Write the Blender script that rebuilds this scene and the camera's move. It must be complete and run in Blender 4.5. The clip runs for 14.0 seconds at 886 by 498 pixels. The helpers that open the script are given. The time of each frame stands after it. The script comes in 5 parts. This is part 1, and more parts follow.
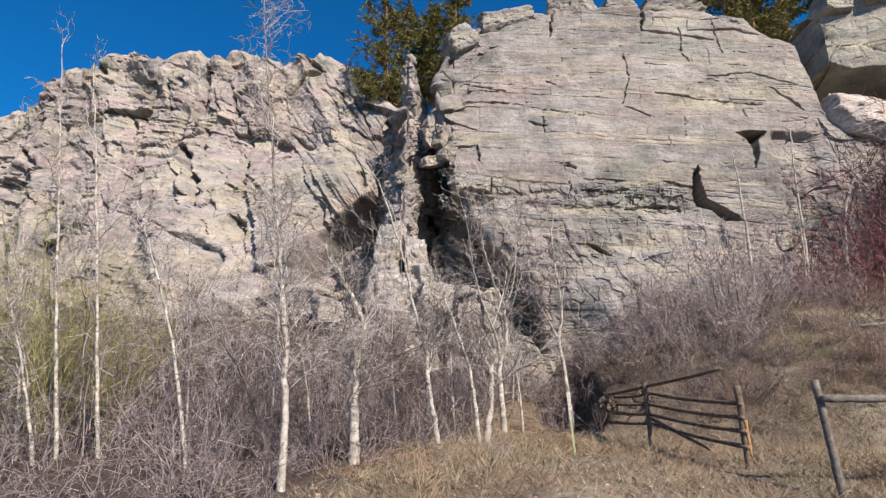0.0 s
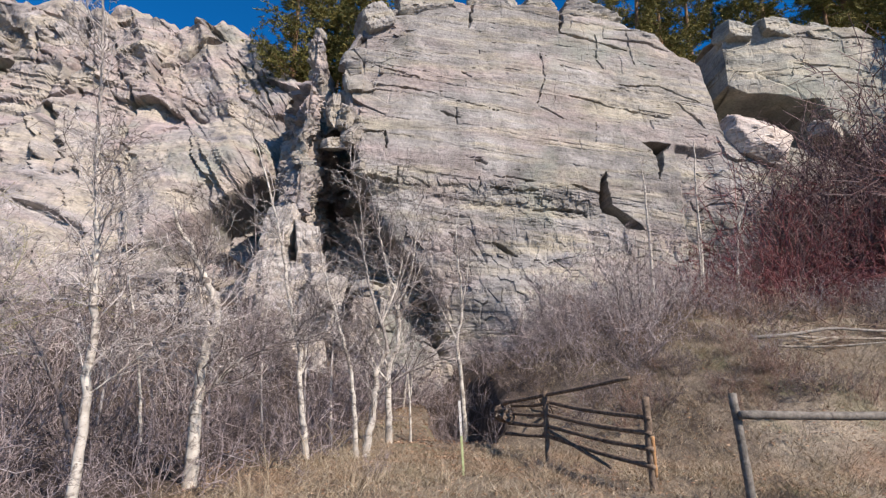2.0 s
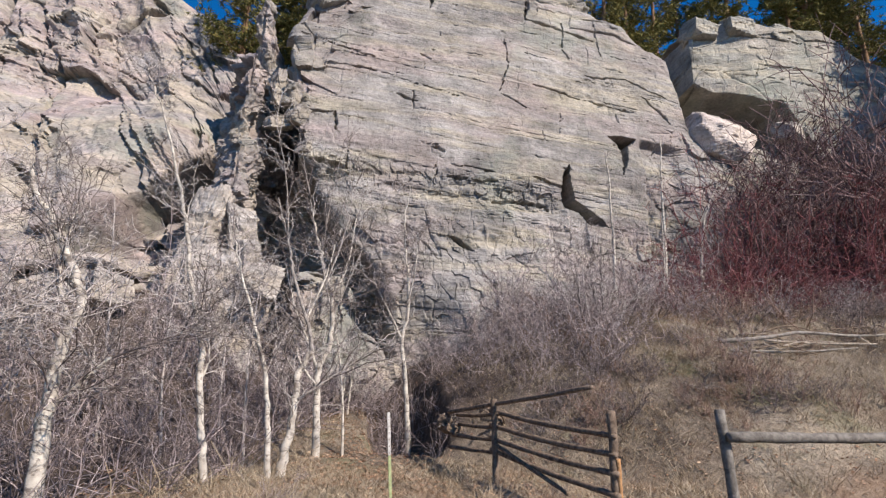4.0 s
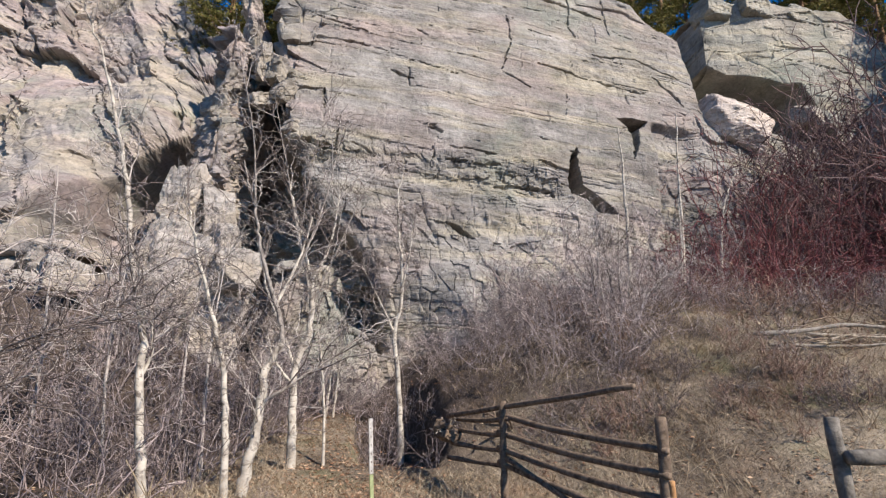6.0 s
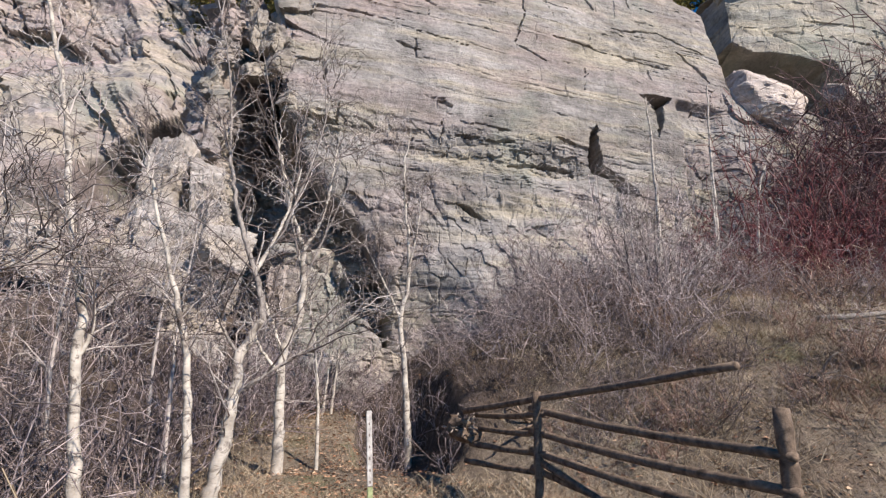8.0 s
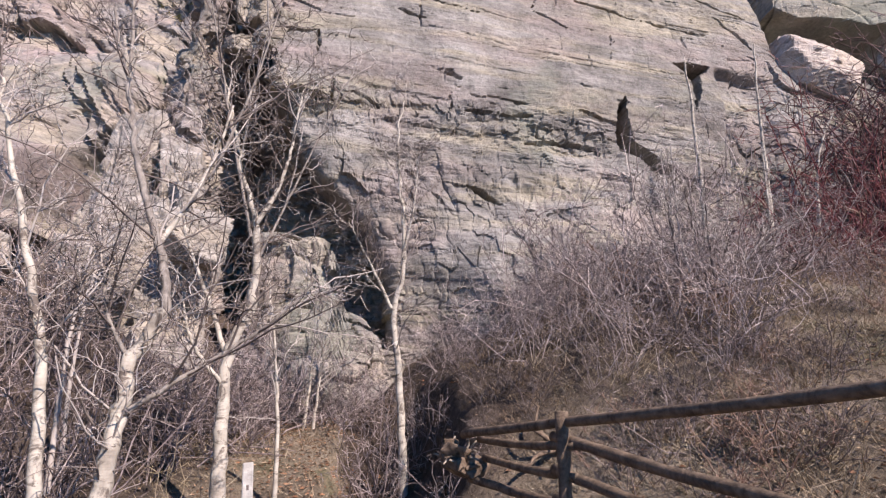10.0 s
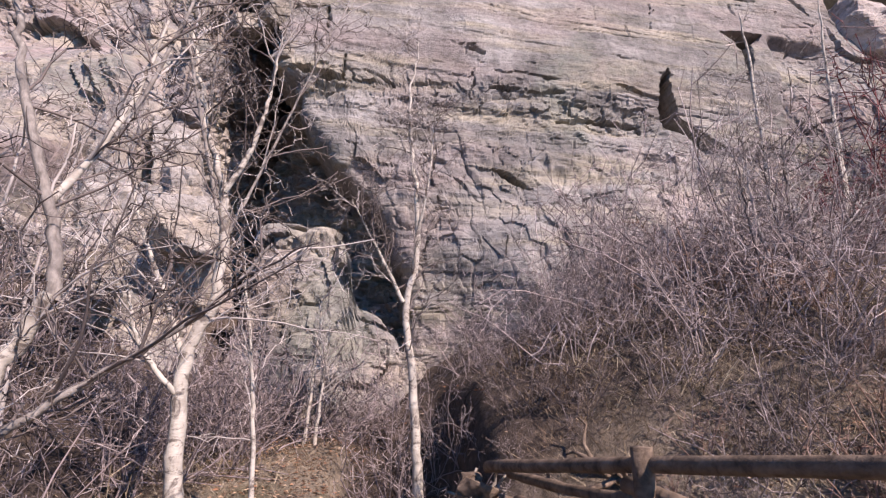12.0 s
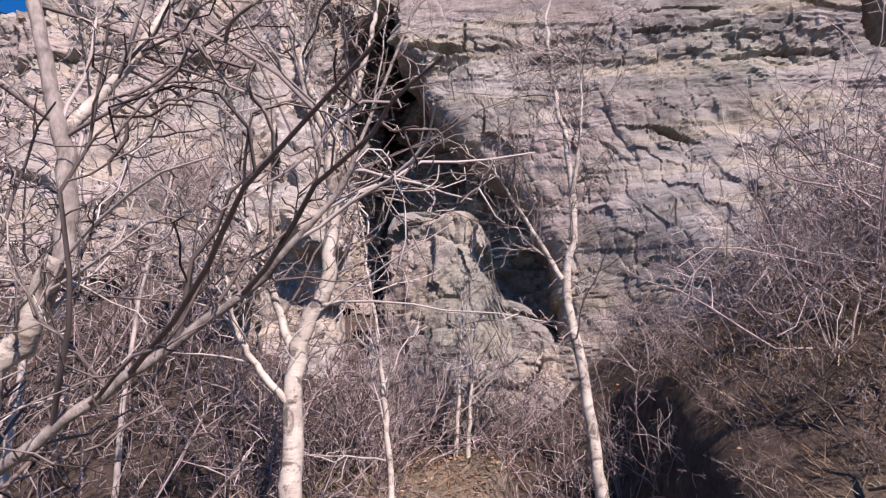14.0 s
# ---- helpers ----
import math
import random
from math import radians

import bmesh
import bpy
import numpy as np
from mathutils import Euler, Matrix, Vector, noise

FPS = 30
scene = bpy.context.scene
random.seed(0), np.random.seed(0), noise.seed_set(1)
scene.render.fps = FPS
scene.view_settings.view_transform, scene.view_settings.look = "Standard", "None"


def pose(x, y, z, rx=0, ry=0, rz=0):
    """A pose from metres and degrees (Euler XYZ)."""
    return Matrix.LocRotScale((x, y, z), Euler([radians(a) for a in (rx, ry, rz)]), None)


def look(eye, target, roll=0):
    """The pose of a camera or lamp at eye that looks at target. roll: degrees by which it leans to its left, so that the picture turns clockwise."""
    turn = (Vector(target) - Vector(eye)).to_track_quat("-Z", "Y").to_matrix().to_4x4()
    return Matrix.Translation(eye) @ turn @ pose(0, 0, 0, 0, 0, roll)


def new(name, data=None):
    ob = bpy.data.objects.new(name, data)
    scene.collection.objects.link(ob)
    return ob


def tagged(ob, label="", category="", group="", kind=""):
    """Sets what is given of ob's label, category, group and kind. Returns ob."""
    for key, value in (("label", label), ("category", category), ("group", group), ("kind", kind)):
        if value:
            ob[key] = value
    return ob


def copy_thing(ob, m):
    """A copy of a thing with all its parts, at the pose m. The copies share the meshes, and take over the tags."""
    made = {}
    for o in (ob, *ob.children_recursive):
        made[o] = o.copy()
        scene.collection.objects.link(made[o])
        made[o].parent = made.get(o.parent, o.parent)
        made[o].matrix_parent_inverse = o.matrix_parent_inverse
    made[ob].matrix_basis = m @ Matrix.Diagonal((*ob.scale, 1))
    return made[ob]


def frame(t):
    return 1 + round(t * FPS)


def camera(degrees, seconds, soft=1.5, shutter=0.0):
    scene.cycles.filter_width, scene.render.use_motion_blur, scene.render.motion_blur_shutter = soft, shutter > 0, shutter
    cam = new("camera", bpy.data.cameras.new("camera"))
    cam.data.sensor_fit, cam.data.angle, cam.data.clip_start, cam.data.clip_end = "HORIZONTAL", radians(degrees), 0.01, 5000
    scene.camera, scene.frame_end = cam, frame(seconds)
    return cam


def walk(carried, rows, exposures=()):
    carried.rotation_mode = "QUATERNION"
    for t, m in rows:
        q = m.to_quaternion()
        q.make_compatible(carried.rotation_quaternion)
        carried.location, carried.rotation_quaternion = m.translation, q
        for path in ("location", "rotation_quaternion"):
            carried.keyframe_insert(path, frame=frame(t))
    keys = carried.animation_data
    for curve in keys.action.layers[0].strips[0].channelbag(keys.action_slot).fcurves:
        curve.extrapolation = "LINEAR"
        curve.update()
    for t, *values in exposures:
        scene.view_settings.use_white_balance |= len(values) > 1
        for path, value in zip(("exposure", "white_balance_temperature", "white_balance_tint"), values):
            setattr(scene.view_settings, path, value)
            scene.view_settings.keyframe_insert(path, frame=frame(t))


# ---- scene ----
cam = camera(78.0, 14.0, 1.3)
PATH = [
    (0, (0.225, 0.195, 1.736), (0.184, 2.128, 2.25), -0.4),
    (0.5, (0.267, 0.553, 1.74), (0.322, 2.484, 2.255), -0.0),
    (1, (0.364, 0.916, 1.737), (0.503, 2.843, 2.254), 0.2),
    (1.5, (0.477, 1.234, 1.797), (0.692, 3.154, 2.316), 0.4),
    (2, (0.594, 1.571, 1.807), (0.881, 3.48, 2.328), 0.6),
    (2.5, (0.761, 1.901, 1.836), (1.114, 3.799, 2.358), 0.7),
    (3, (0.881, 2.174, 1.872), (1.27, 4.064, 2.396), 0.9),
    (5.5, (1.45, 3.855, 1.979), (1.881, 5.738, 2.497), 1.0),
    (6, (1.468, 4.163, 1.953), (1.895, 6.046, 2.474), 1.0),
    (6.5, (1.547, 4.47, 1.905), (1.97, 6.354, 2.426), 1.0),
    (7, (1.552, 4.758, 1.894), (1.972, 6.642, 2.416), 1.1),
    (7.5, (1.545, 5.089, 1.881), (1.963, 6.974, 2.403), 1.1),
    (8, (1.654, 5.497, 1.854), (2.062, 7.385, 2.375), 1.1),
    (10.5, (2.399, 7.421, 2.019), (2.711, 9.325, 2.548), 0.9),
    (11, (2.476, 7.74, 2.045), (2.777, 9.644, 2.578), 1.0),
    (11.5, (2.56, 8.041, 2.066), (2.841, 9.948, 2.6), 0.9),
    (12, (2.597, 8.289, 2.075), (2.822, 10.204, 2.608), 0.8),
    (12.5, (2.57, 8.561, 2.072), (2.718, 10.483, 2.607), 0.7),
    (13, (2.577, 8.818, 2.105), (2.556, 10.744, 2.642), 0.1),
    (13.5, (2.515, 9.16, 2.113), (2.335, 11.081, 2.641), -0.1),
    (14, (2.469, 9.554, 2.111), (2.205, 11.465, 2.639), -0.2),
]
walk(cam, [(t, look(eye, target, roll)) for t, eye, target, roll in PATH], [(0, 0.72, 7050, 13), (3, 0.72, 6700, 15), (5.5, 0.72, 6900, 12), (8, 0.73, 6800, 14), (10.5, 0.76, 6900, 24), (14, 0.74, 6850, 30)])

# ---- world, sun ----
SUN_TO = Vector((0.42, -0.64, 0.64)).normalized()
world = bpy.data.worlds.new("world")
scene.world = world
world.use_nodes = True
wn = world.node_tree
sky = wn.nodes.new("ShaderNodeTexSky")
sky.sky_type = "NISHITA"
sky.sun_disc = False
sky.sun_elevation = math.asin(SUN_TO.z)
sky.sun_rotation = math.atan2(SUN_TO.x, SUN_TO.y)
sky.altitude = 2300
sky.air_density, sky.dust_density, sky.ozone_density = 1.0, 0.0, 5.0
tone = wn.nodes.new("ShaderNodeHueSaturation")
tone.inputs["Saturation"].default_value = 1.35
wn.links.new(sky.outputs[0], tone.inputs["Color"])
wn.links.new(tone.outputs[0], wn.nodes["Background"].inputs[0])
wn.nodes["Background"].inputs[1].default_value = 0.108
sun = new("sun", bpy.data.lights.new("sun", "SUN"))
sun.data.energy, sun.data.angle, sun.data.color = 5.0, radians(0.55), (1.0, 0.925, 0.83)
sun.matrix_world = look((40 * SUN_TO.x, 40 * SUN_TO.y, 40 * SUN_TO.z), (0, 0, 0))

# ---- number helpers ----


def smooth(a, lo, hi):
    t = np.clip((np.asarray(a, float) - lo) / (hi - lo), 0, 1)
    return t * t * (3 - 2 * t)


def hashed(i, j, k, seed):
    n = (i.astype(np.int64) * 374761393 + j.astype(np.int64) * 668265263 + k.astype(np.int64) * 2147483647 + seed * 1274126177) & 0xFFFFFFFF
    n = ((n ^ (n >> 13)) * 1274126177) & 0xFFFFFFFF
    n = ((n ^ (n >> 16)) * 668265261) & 0xFFFFFFFF
    return ((n ^ (n >> 15)) & 0xFFFFFF) / float(0xFFFFFF)


def vnoise(x, y, z=0.0, seed=0):
    """Smooth value noise from -1 to 1."""
    x, y, z = np.broadcast_arrays(np.asarray(x, float), np.asarray(y, float), np.asarray(z, float))
    xi, yi, zi = np.floor(x), np.floor(y), np.floor(z)
    fx, fy, fz = x - xi, y - yi, z - zi
    fx, fy, fz = (f * f * f * (f * (f * 6 - 15) + 10) for f in (fx, fy, fz))
    out = 0
    for a in (0, 1):
        for b in (0, 1):
            for c in (0, 1):
                w = (fx if a else 1 - fx) * (fy if b else 1 - fy) * (fz if c else 1 - fz)
                out = out + w * hashed(xi + a, yi + b, zi + c, seed)
    return out * 2 - 1


def fbm(x, y, z=0.0, octaves=4, seed=0):
    out, amp = 0, 1.0
    for o in range(octaves):
        out = out + amp * vnoise(np.asarray(x) * 2 ** o, np.asarray(y) * 2 ** o, np.asarray(z) * 2 ** o, seed + 17 * o)
        amp *= 0.5
    return out


def cells(x, y, seed):
    """Nearest jittered cell: its two hashes, the way from its centre and the gap to the next one."""
    xi, yi = np.floor(x), np.floor(y)
    best = np.full(x.shape, 1e9)
    second = np.full(x.shape, 1e9)
    h1, h2, h3, dx, dy = (np.zeros(x.shape) for _ in range(5))
    zero = np.zeros_like(xi)
    for a in (-1, 0, 1):
        for b in (-1, 0, 1):
            ci, cj = xi + a, yi + b
            px = ci + 0.15 + 0.7 * hashed(ci, cj, zero, seed)
            py = cj + 0.15 + 0.7 * hashed(ci, cj, zero + 1, seed)
            ex, ey = x - px, y - py
            d = np.hypot(ex, ey)
            near = d < best
            second = np.where(near, best, np.minimum(second, d))
            best = np.where(near, d, best)
            h1 = np.where(near, hashed(ci, cj, zero + 2, seed), h1)
            h2 = np.where(near, hashed(ci, cj, zero + 3, seed), h2)
            h3 = np.where(near, hashed(ci, cj, zero + 4, seed), h3)
            dx, dy = np.where(near, ex, dx), np.where(near, ey, dy)
    return h1 * 2 - 1, h2 * 2 - 1, h3 * 2 - 1, dx, dy, second - best


def segment_gap(x, z, ax, az, bx, bz):
    """Distance from (x, z) to a segment, and how far along it."""
    lx, lz = bx - ax, bz - az
    t = np.clip(((x - ax) * lx + (z - az) * lz) / (lx * lx + lz * lz), 0, 1)
    return np.hypot(x - ax - t * lx, z - az - t * lz), t


def resample(points, step):
    p = np.array(points, float)
    # rounded corners, then even steps
    for _ in range(3):
        q = np.empty((2 * len(p) - 2, p.shape[1]))
        q[0::2], q[1::2] = 0.75 * p[:-1] + 0.25 * p[1:], 0.25 * p[:-1] + 0.75 * p[1:]
        p = np.vstack([p[:1], q, p[-1:]])
    s = np.concatenate([[0], np.cumsum(np.linalg.norm(np.diff(p, axis=0), axis=1))])
    n = max(2, int(s[-1] / step))
    t = np.linspace(0, s[-1], n)
    return np.stack([np.interp(t, s, p[:, i]) for i in range(p.shape[1])], 1), t


# ---- mesh helpers ----
def mesh_of(name, verts, faces, material, smooth_faces=True):
    """A mesh from an array of places and arrays of faces (all of one length, or a list of such arrays)."""
    me = bpy.data.meshes.new(name)
    groups = faces if isinstance(faces, list) else [faces]
    groups = [np.asarray(g, np.int32) for g in groups if len(g)]
    verts = np.asarray(verts, np.float32)
    me.vertices.add(len(verts))
    me.vertices.foreach_set("co", verts.ravel())
    loops = np.concatenate([g.ravel() for g in groups])
    sizes = np.concatenate([np.full(len(g), g.shape[1], np.int32) for g in groups])
    me.loops.add(len(loops))
    me.loops.foreach_set("vertex_index", loops)
    me.polygons.add(len(sizes))
    me.polygons.foreach_set("loop_start", np.concatenate([[0], np.cumsum(sizes)[:-1]]).astype(np.int32))
    me.polygons.foreach_set("use_smooth", np.full(len(sizes), smooth_faces))
    me.update(calc_edges=True)
    me.validate()
    if material:
        me.materials.append(material)
    return me


def grid_faces(n, m):
    i = np.arange(n * m).reshape(n, m)
    return np.stack([i[:-1, :-1].ravel(), i[1:, :-1].ravel(), i[1:, 1:].ravel(), i[:-1, 1:].ravel()], 1)


class Tubes:
    """Gathers tapered tubes into one mesh."""

    def __init__(self):
        self.v, self.f, self.n = [], [], 0

    def add(self, pts, radii, sides=5):
        p, r = np.asarray(pts, float), np.asarray(radii, float)
        n = len(p)
        t = np.gradient(p, axis=0)
        t /= np.linalg.norm(t, axis=1)[:, None] + 1e-9
        ref = np.array([0.0, 0.0, 1.0]) if abs(t[0, 2]) < 0.8 else np.array([1.0, 0.0, 0.0])
        a = np.cross(t, ref)
        a /= np.linalg.norm(a, axis=1)[:, None] + 1e-9
        b = np.cross(t, a)
        ang = np.arange(sides) * 2 * math.pi / sides
        ring = p[:, None] + r[:, None, None] * (np.cos(ang)[None, :, None] * a[:, None] + np.sin(ang)[None, :, None] * b[:, None])
        self.v.append(ring.reshape(-1, 3))
        i = np.arange(n * sides).reshape(n, sides) + self.n
        j = np.roll(i, -1, axis=1)
        self.f.append(np.stack([i[:-1].ravel(), j[:-1].ravel(), j[1:].ravel(), i[1:].ravel()], 1))
        self.n += n * sides

    def mesh(self, name, material):
        return mesh_of(name, np.concatenate(self.v), np.concatenate(self.f), material)


def part(name, me, parent, label=""):
    ob = new(name, me)
    ob.parent = parent
    if label:
        tagged(ob, label)
    return ob


def empty(name, m):
    ob = new(name)
    ob.matrix_world = m
    ob.empty_display_size = 0.2
    return ob


# ---- materials ----
class Nodes:
    def __init__(self, name):
        self.mat = bpy.data.materials.new(name)
        self.mat.use_nodes = True
        self.tree = self.mat.node_tree
        self.bsdf = self.tree.nodes["Principled BSDF"]
        self.coord = self.tree.nodes.new("ShaderNodeTexCoord").outputs["Object"]

    def node(self, kind, **sockets):
        n = self.tree.nodes.new(kind)
        for k, v in sockets.items():
            self.set(n, k, v)
        return n

    def set(self, n, key, v):
        s = n.inputs[key.replace("_", " ")]
        if isinstance(v, bpy.types.NodeSocket):
            self.tree.links.new(v, s)
        else:
            s.default_value = v

    def mapped(self, scale, rot=(0, 0, 0), loc=(0, 0, 0)):
        n = self.node("ShaderNodeMapping", Vector=self.coord)
        n.inputs["Scale"].default_value = scale
        n.inputs["Rotation"].default_value = [radians(a) for a in rot]
        n.inputs["Location"].default_value = loc
        return n.outputs[0]

    def noise(self, vec, scale, detail=4.0, rough=0.55, distort=0.0):
        n = self.node("ShaderNodeTexNoise", Vector=vec, Scale=scale, Detail=detail, Roughness=rough, Distortion=distort)
        return n.outputs["Fac"]

    def ramp(self, fac, stops):
        n = self.node("ShaderNodeValToRGB", Fac=fac)
        while len(n.color_ramp.elements) < len(stops):
            n.color_ramp.elements.new(0.5)
        for e, (pos, col) in zip(n.color_ramp.elements, stops):
            e.position = pos
            e.color = (*col, 1) if not isinstance(col, float) else (col, col, col, 1)
        return n.outputs[0]

    def mix(self, fac, a, b, blend="MIX"):
        n = self.tree.nodes.new("ShaderNodeMix")
        n.data_type, n.blend_type = "RGBA", blend
        for i, v in ((0, fac), (6, a), (7, b)):
            if isinstance(v, bpy.types.NodeSocket):
                self.tree.links.new(v, n.inputs[i])
            else:
                n.inputs[i].default_value = v if i == 0 or len(v) == 4 else (*v, 1)
        return n.outputs[2]

    def math(self, op, a, b=0.0):
        n = self.tree.nodes.new("ShaderNodeMath")
        n.operation = op
        for i, v in ((0, a), (1, b)):
            if isinstance(v, bpy.types.NodeSocket):
                self.tree.links.new(v, n.inputs[i])
            else:
                n.inputs[i].default_value = v
        return n.outputs[0]

    def random(self):
        return self.node("ShaderNodeObjectInfo").outputs["Random"]

    def island(self):
        return self.node("ShaderNodeNewGeometry").outputs["Random Per Island"]

    def bump(self, height, strength, distance):
        n = self.node("ShaderNodeBump", Height=height, Strength=strength, Distance=distance)
        self.tree.links.new(n.outputs[0], self.bsdf.inputs["Normal"])

    def done(self, color, rough=0.9):
        self.set(self.bsdf, "Base Color", color if isinstance(color, bpy.types.NodeSocket) else (*color, 1))
        self.set(self.bsdf, "Roughness", rough)
        self.bsdf.inputs["Specular IOR Level"].default_value = 0.25
        return self.mat


def rock_material(name, greys, warm, pink, stretch=(0.35, 0.35, 3.0), dip=3.4, varnish=0.35, warm_at=0.55):
    n = Nodes(name)
    bed = n.mapped(stretch, (0, dip, 0))
    fine = n.mapped((0.55, 0.55, 7.0), (0, dip, 0))
    base = n.ramp(n.noise(n.coord, 0.45, 6.0, 0.65), [(0.36, greys[0]), (0.5, greys[1]), (0.64, greys[2])])
    col = n.mix(n.ramp(n.noise(bed, 0.8, 4.0), [(warm_at - 0.09, 0.0), (warm_at + 0.07, 0.85)]), base, warm)
    col = n.mix(n.ramp(n.noise(n.mapped((0.16, 0.16, 0.5), (0, dip, 0), (3, 1, 7)), 1.2, 3.0), [(0.46, 0.0), (0.62, 0.8)]), col, pink)
    lines = n.ramp(n.noise(fine, 1.5, 7.0, 0.68), [(0.30, 0.45), (0.45, 0.94), (0.72, 1.22)])
    col = n.mix(0.42, col, lines, "MULTIPLY")
    mottle = n.ramp(n.noise(n.mapped((1.0, 1.0, 1.5), (0, dip, 0), (7, 3, 5)), 1.0, 9.0, 0.72, 0.5), [(0.34, 0.5), (0.5, 0.98), (0.66, 1.2)])
    col = n.mix(0.85, col, mottle, "MULTIPLY")
    streak = n.ramp(n.noise(n.mapped((1.6, 1.6, 0.14)), 0.9, 4.0, 0.6), [(0.5, 0.0), (0.66, varnish)])
    col = n.mix(streak, col, (0.13, 0.125, 0.12))
    patch = n.ramp(n.noise(n.mapped((0.5, 0.5, 1.3), (0, dip, 0), (5, 2, 1)), 0.7, 7.0, 0.7, 0.6), [(0.5, 0.0), (0.62, 0.5)])
    col = n.mix(patch, col, (0.20, 0.19, 0.18))
    spots = n.ramp(n.noise(n.coord, 9.0, 6.0, 0.75), [(0.30, 0.55), (0.48, 1.0), (0.7, 1.25)])
    col = n.mix(0.9, col, spots, "MULTIPLY")
    lichen = n.ramp(n.noise(n.coord, 2.6, 6.0, 0.75), [(0.62, 0.0), (0.74, 0.4)])
    col = n.mix(lichen, col, (0.30, 0.29, 0.20))
    bloom = n.ramp(n.noise(n.mapped((0.3, 0.3, 0.22), (0, 0, 0), (4, 6, 2)), 1.0, 5.0, 0.65), [(0.56, 0.0), (0.68, 0.5)])
    col = n.mix(bloom, col, (0.225, 0.245, 0.205))
    band = n.ramp(n.noise(n.mapped((0.10, 0.10, 1.5), (0, dip, 0), (2, 8, 3)), 1.3, 5.0, 0.65), [(0.36, 0.74), (0.5, 1.0), (0.64, 1.14)])
    col = n.mix(0.6, col, band, "MULTIPLY")
    lam = n.noise(n.mapped((0.45, 0.45, 4.5), (0, dip, 0)), 2.4, 7.0, 0.68, 0.4)
    h = n.math("ADD", n.math("MULTIPLY", lam, 0.3), n.math("ADD", n.math("MULTIPLY", n.noise(n.coord, 2.6, 9.0, 0.68), 0.7), n.math("MULTIPLY", n.noise(n.coord, 8.0, 6.0, 0.7, 0.5), 0.3)))
    n.bump(h, 1.0, 0.10)
    return n.done(col, 0.92)


rock_main = rock_material("banded_rock", [(0.145, 0.137, 0.13), (0.232, 0.219, 0.207), (0.32, 0.304, 0.287)], (0.31, 0.278, 0.215), (0.275, 0.226, 0.213), dip=5.2)
rock_left = rock_material("broken_rock", [(0.145, 0.134, 0.131), (0.25, 0.229, 0.222), (0.358, 0.332, 0.318)], (0.35, 0.31, 0.25), (0.30, 0.243, 0.237), (0.5, 0.5, 1.2), 55, 0.2, 0.5)
rock_grey = rock_material("greenish_grey_rock", [(0.17, 0.168, 0.15), (0.26, 0.255, 0.225), (0.35, 0.342, 0.305)], (0.36, 0.325, 0.25), (0.33, 0.30, 0.26), dip=7)
rock_pink = rock_material("pale_pink_rock", [(0.32, 0.28, 0.26), (0.46, 0.40, 0.37), (0.58, 0.52, 0.485)], (0.58, 0.49, 0.42), (0.56, 0.46, 0.42), (1.0, 1.0, 1.1), 10, 0.05, 0.55)
rock_pale = rock_material("pale_rock", [(0.24, 0.22, 0.203), (0.35, 0.322, 0.298), (0.44, 0.41, 0.378)], (0.40, 0.345, 0.28), (0.38, 0.318, 0.293), (0.6, 0.6, 1.6), 10, 0.1, 0.55)


def ground_material():
    n = Nodes("dry_grass_ground")
    a = n.ramp(n.noise(n.coord, 0.5, 6.0, 0.65), [(0.34, (0.07, 0.052, 0.04)), (0.48, (0.19, 0.153, 0.116)), (0.62, (0.31, 0.258, 0.195))])
    b = n.ramp(n.noise(n.coord, 14.0, 6.0, 0.75), [(0.30, 0.3), (0.5, 1.0), (0.72, 1.45)])
    c = n.mix(0.95, a, b, "MULTIPLY")
    green = n.ramp(n.noise(n.coord, 0.9, 3.0), [(0.55, 0.0), (0.7, 0.5)])
    c = n.mix(green, c, (0.13, 0.145, 0.06))
    red = n.ramp(n.noise(n.mapped((1, 1, 1), (0, 0, 0), (9, 4, 2)), 0.35, 4.0), [(0.54, 0.0), (0.68, 0.7)])
    c = n.mix(red, c, (0.28, 0.172, 0.11))
    # dark soil colour also stands in for shade under brush and in the hollow
    soil_shade = n.node("ShaderNodeAttribute")
    soil_shade.attribute_name = "soil_shade"
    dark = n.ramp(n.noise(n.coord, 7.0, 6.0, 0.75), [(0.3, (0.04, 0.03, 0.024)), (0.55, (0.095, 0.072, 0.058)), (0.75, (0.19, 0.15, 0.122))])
    c = n.mix(soil_shade.outputs["Fac"], c, dark)
    n.bump(n.noise(n.coord, 22.0, 8.0, 0.75), 0.9, 0.06)
    return n.done(c, 0.95)


ground_mat = ground_material()


def bark_white():
    n = Nodes("white_birch_bark")
    c = n.ramp(n.noise(n.coord, 6.0, 5.0, 0.6), [(0.3, (0.25, 0.222, 0.19)), (0.62, (0.50, 0.462, 0.405))])
    scar = n.ramp(n.noise(n.mapped((3.2, 3.2, 4.2)), 1.7, 7.0, 0.74, 0.8), [(0.515, 0.0), (0.59, 0.9)])
    c = n.mix(scar, c, (0.10, 0.08, 0.07))
    n.bump(n.noise(n.mapped((8, 8, 30)), 2.0, 5.0), 0.5, 0.01)
    return n.done(c, 0.75)


def wood_material(name, a, b, grain=(2, 2, 2)):
    n = Nodes(name)
    c = n.ramp(n.noise(n.mapped(grain), 6.0, 6.0, 0.65, 0.6), [(0.28, a), (0.66, b)])
    c = n.mix(0.7, c, n.ramp(n.noise(n.coord, 25.0, 4.0), [(0.3, 0.65), (0.7, 1.2)]), "MULTIPLY")
    n.bump(n.noise(n.mapped(grain), 12.0, 6.0, 0.7), 0.7, 0.015)
    return n.done(c, 0.88)


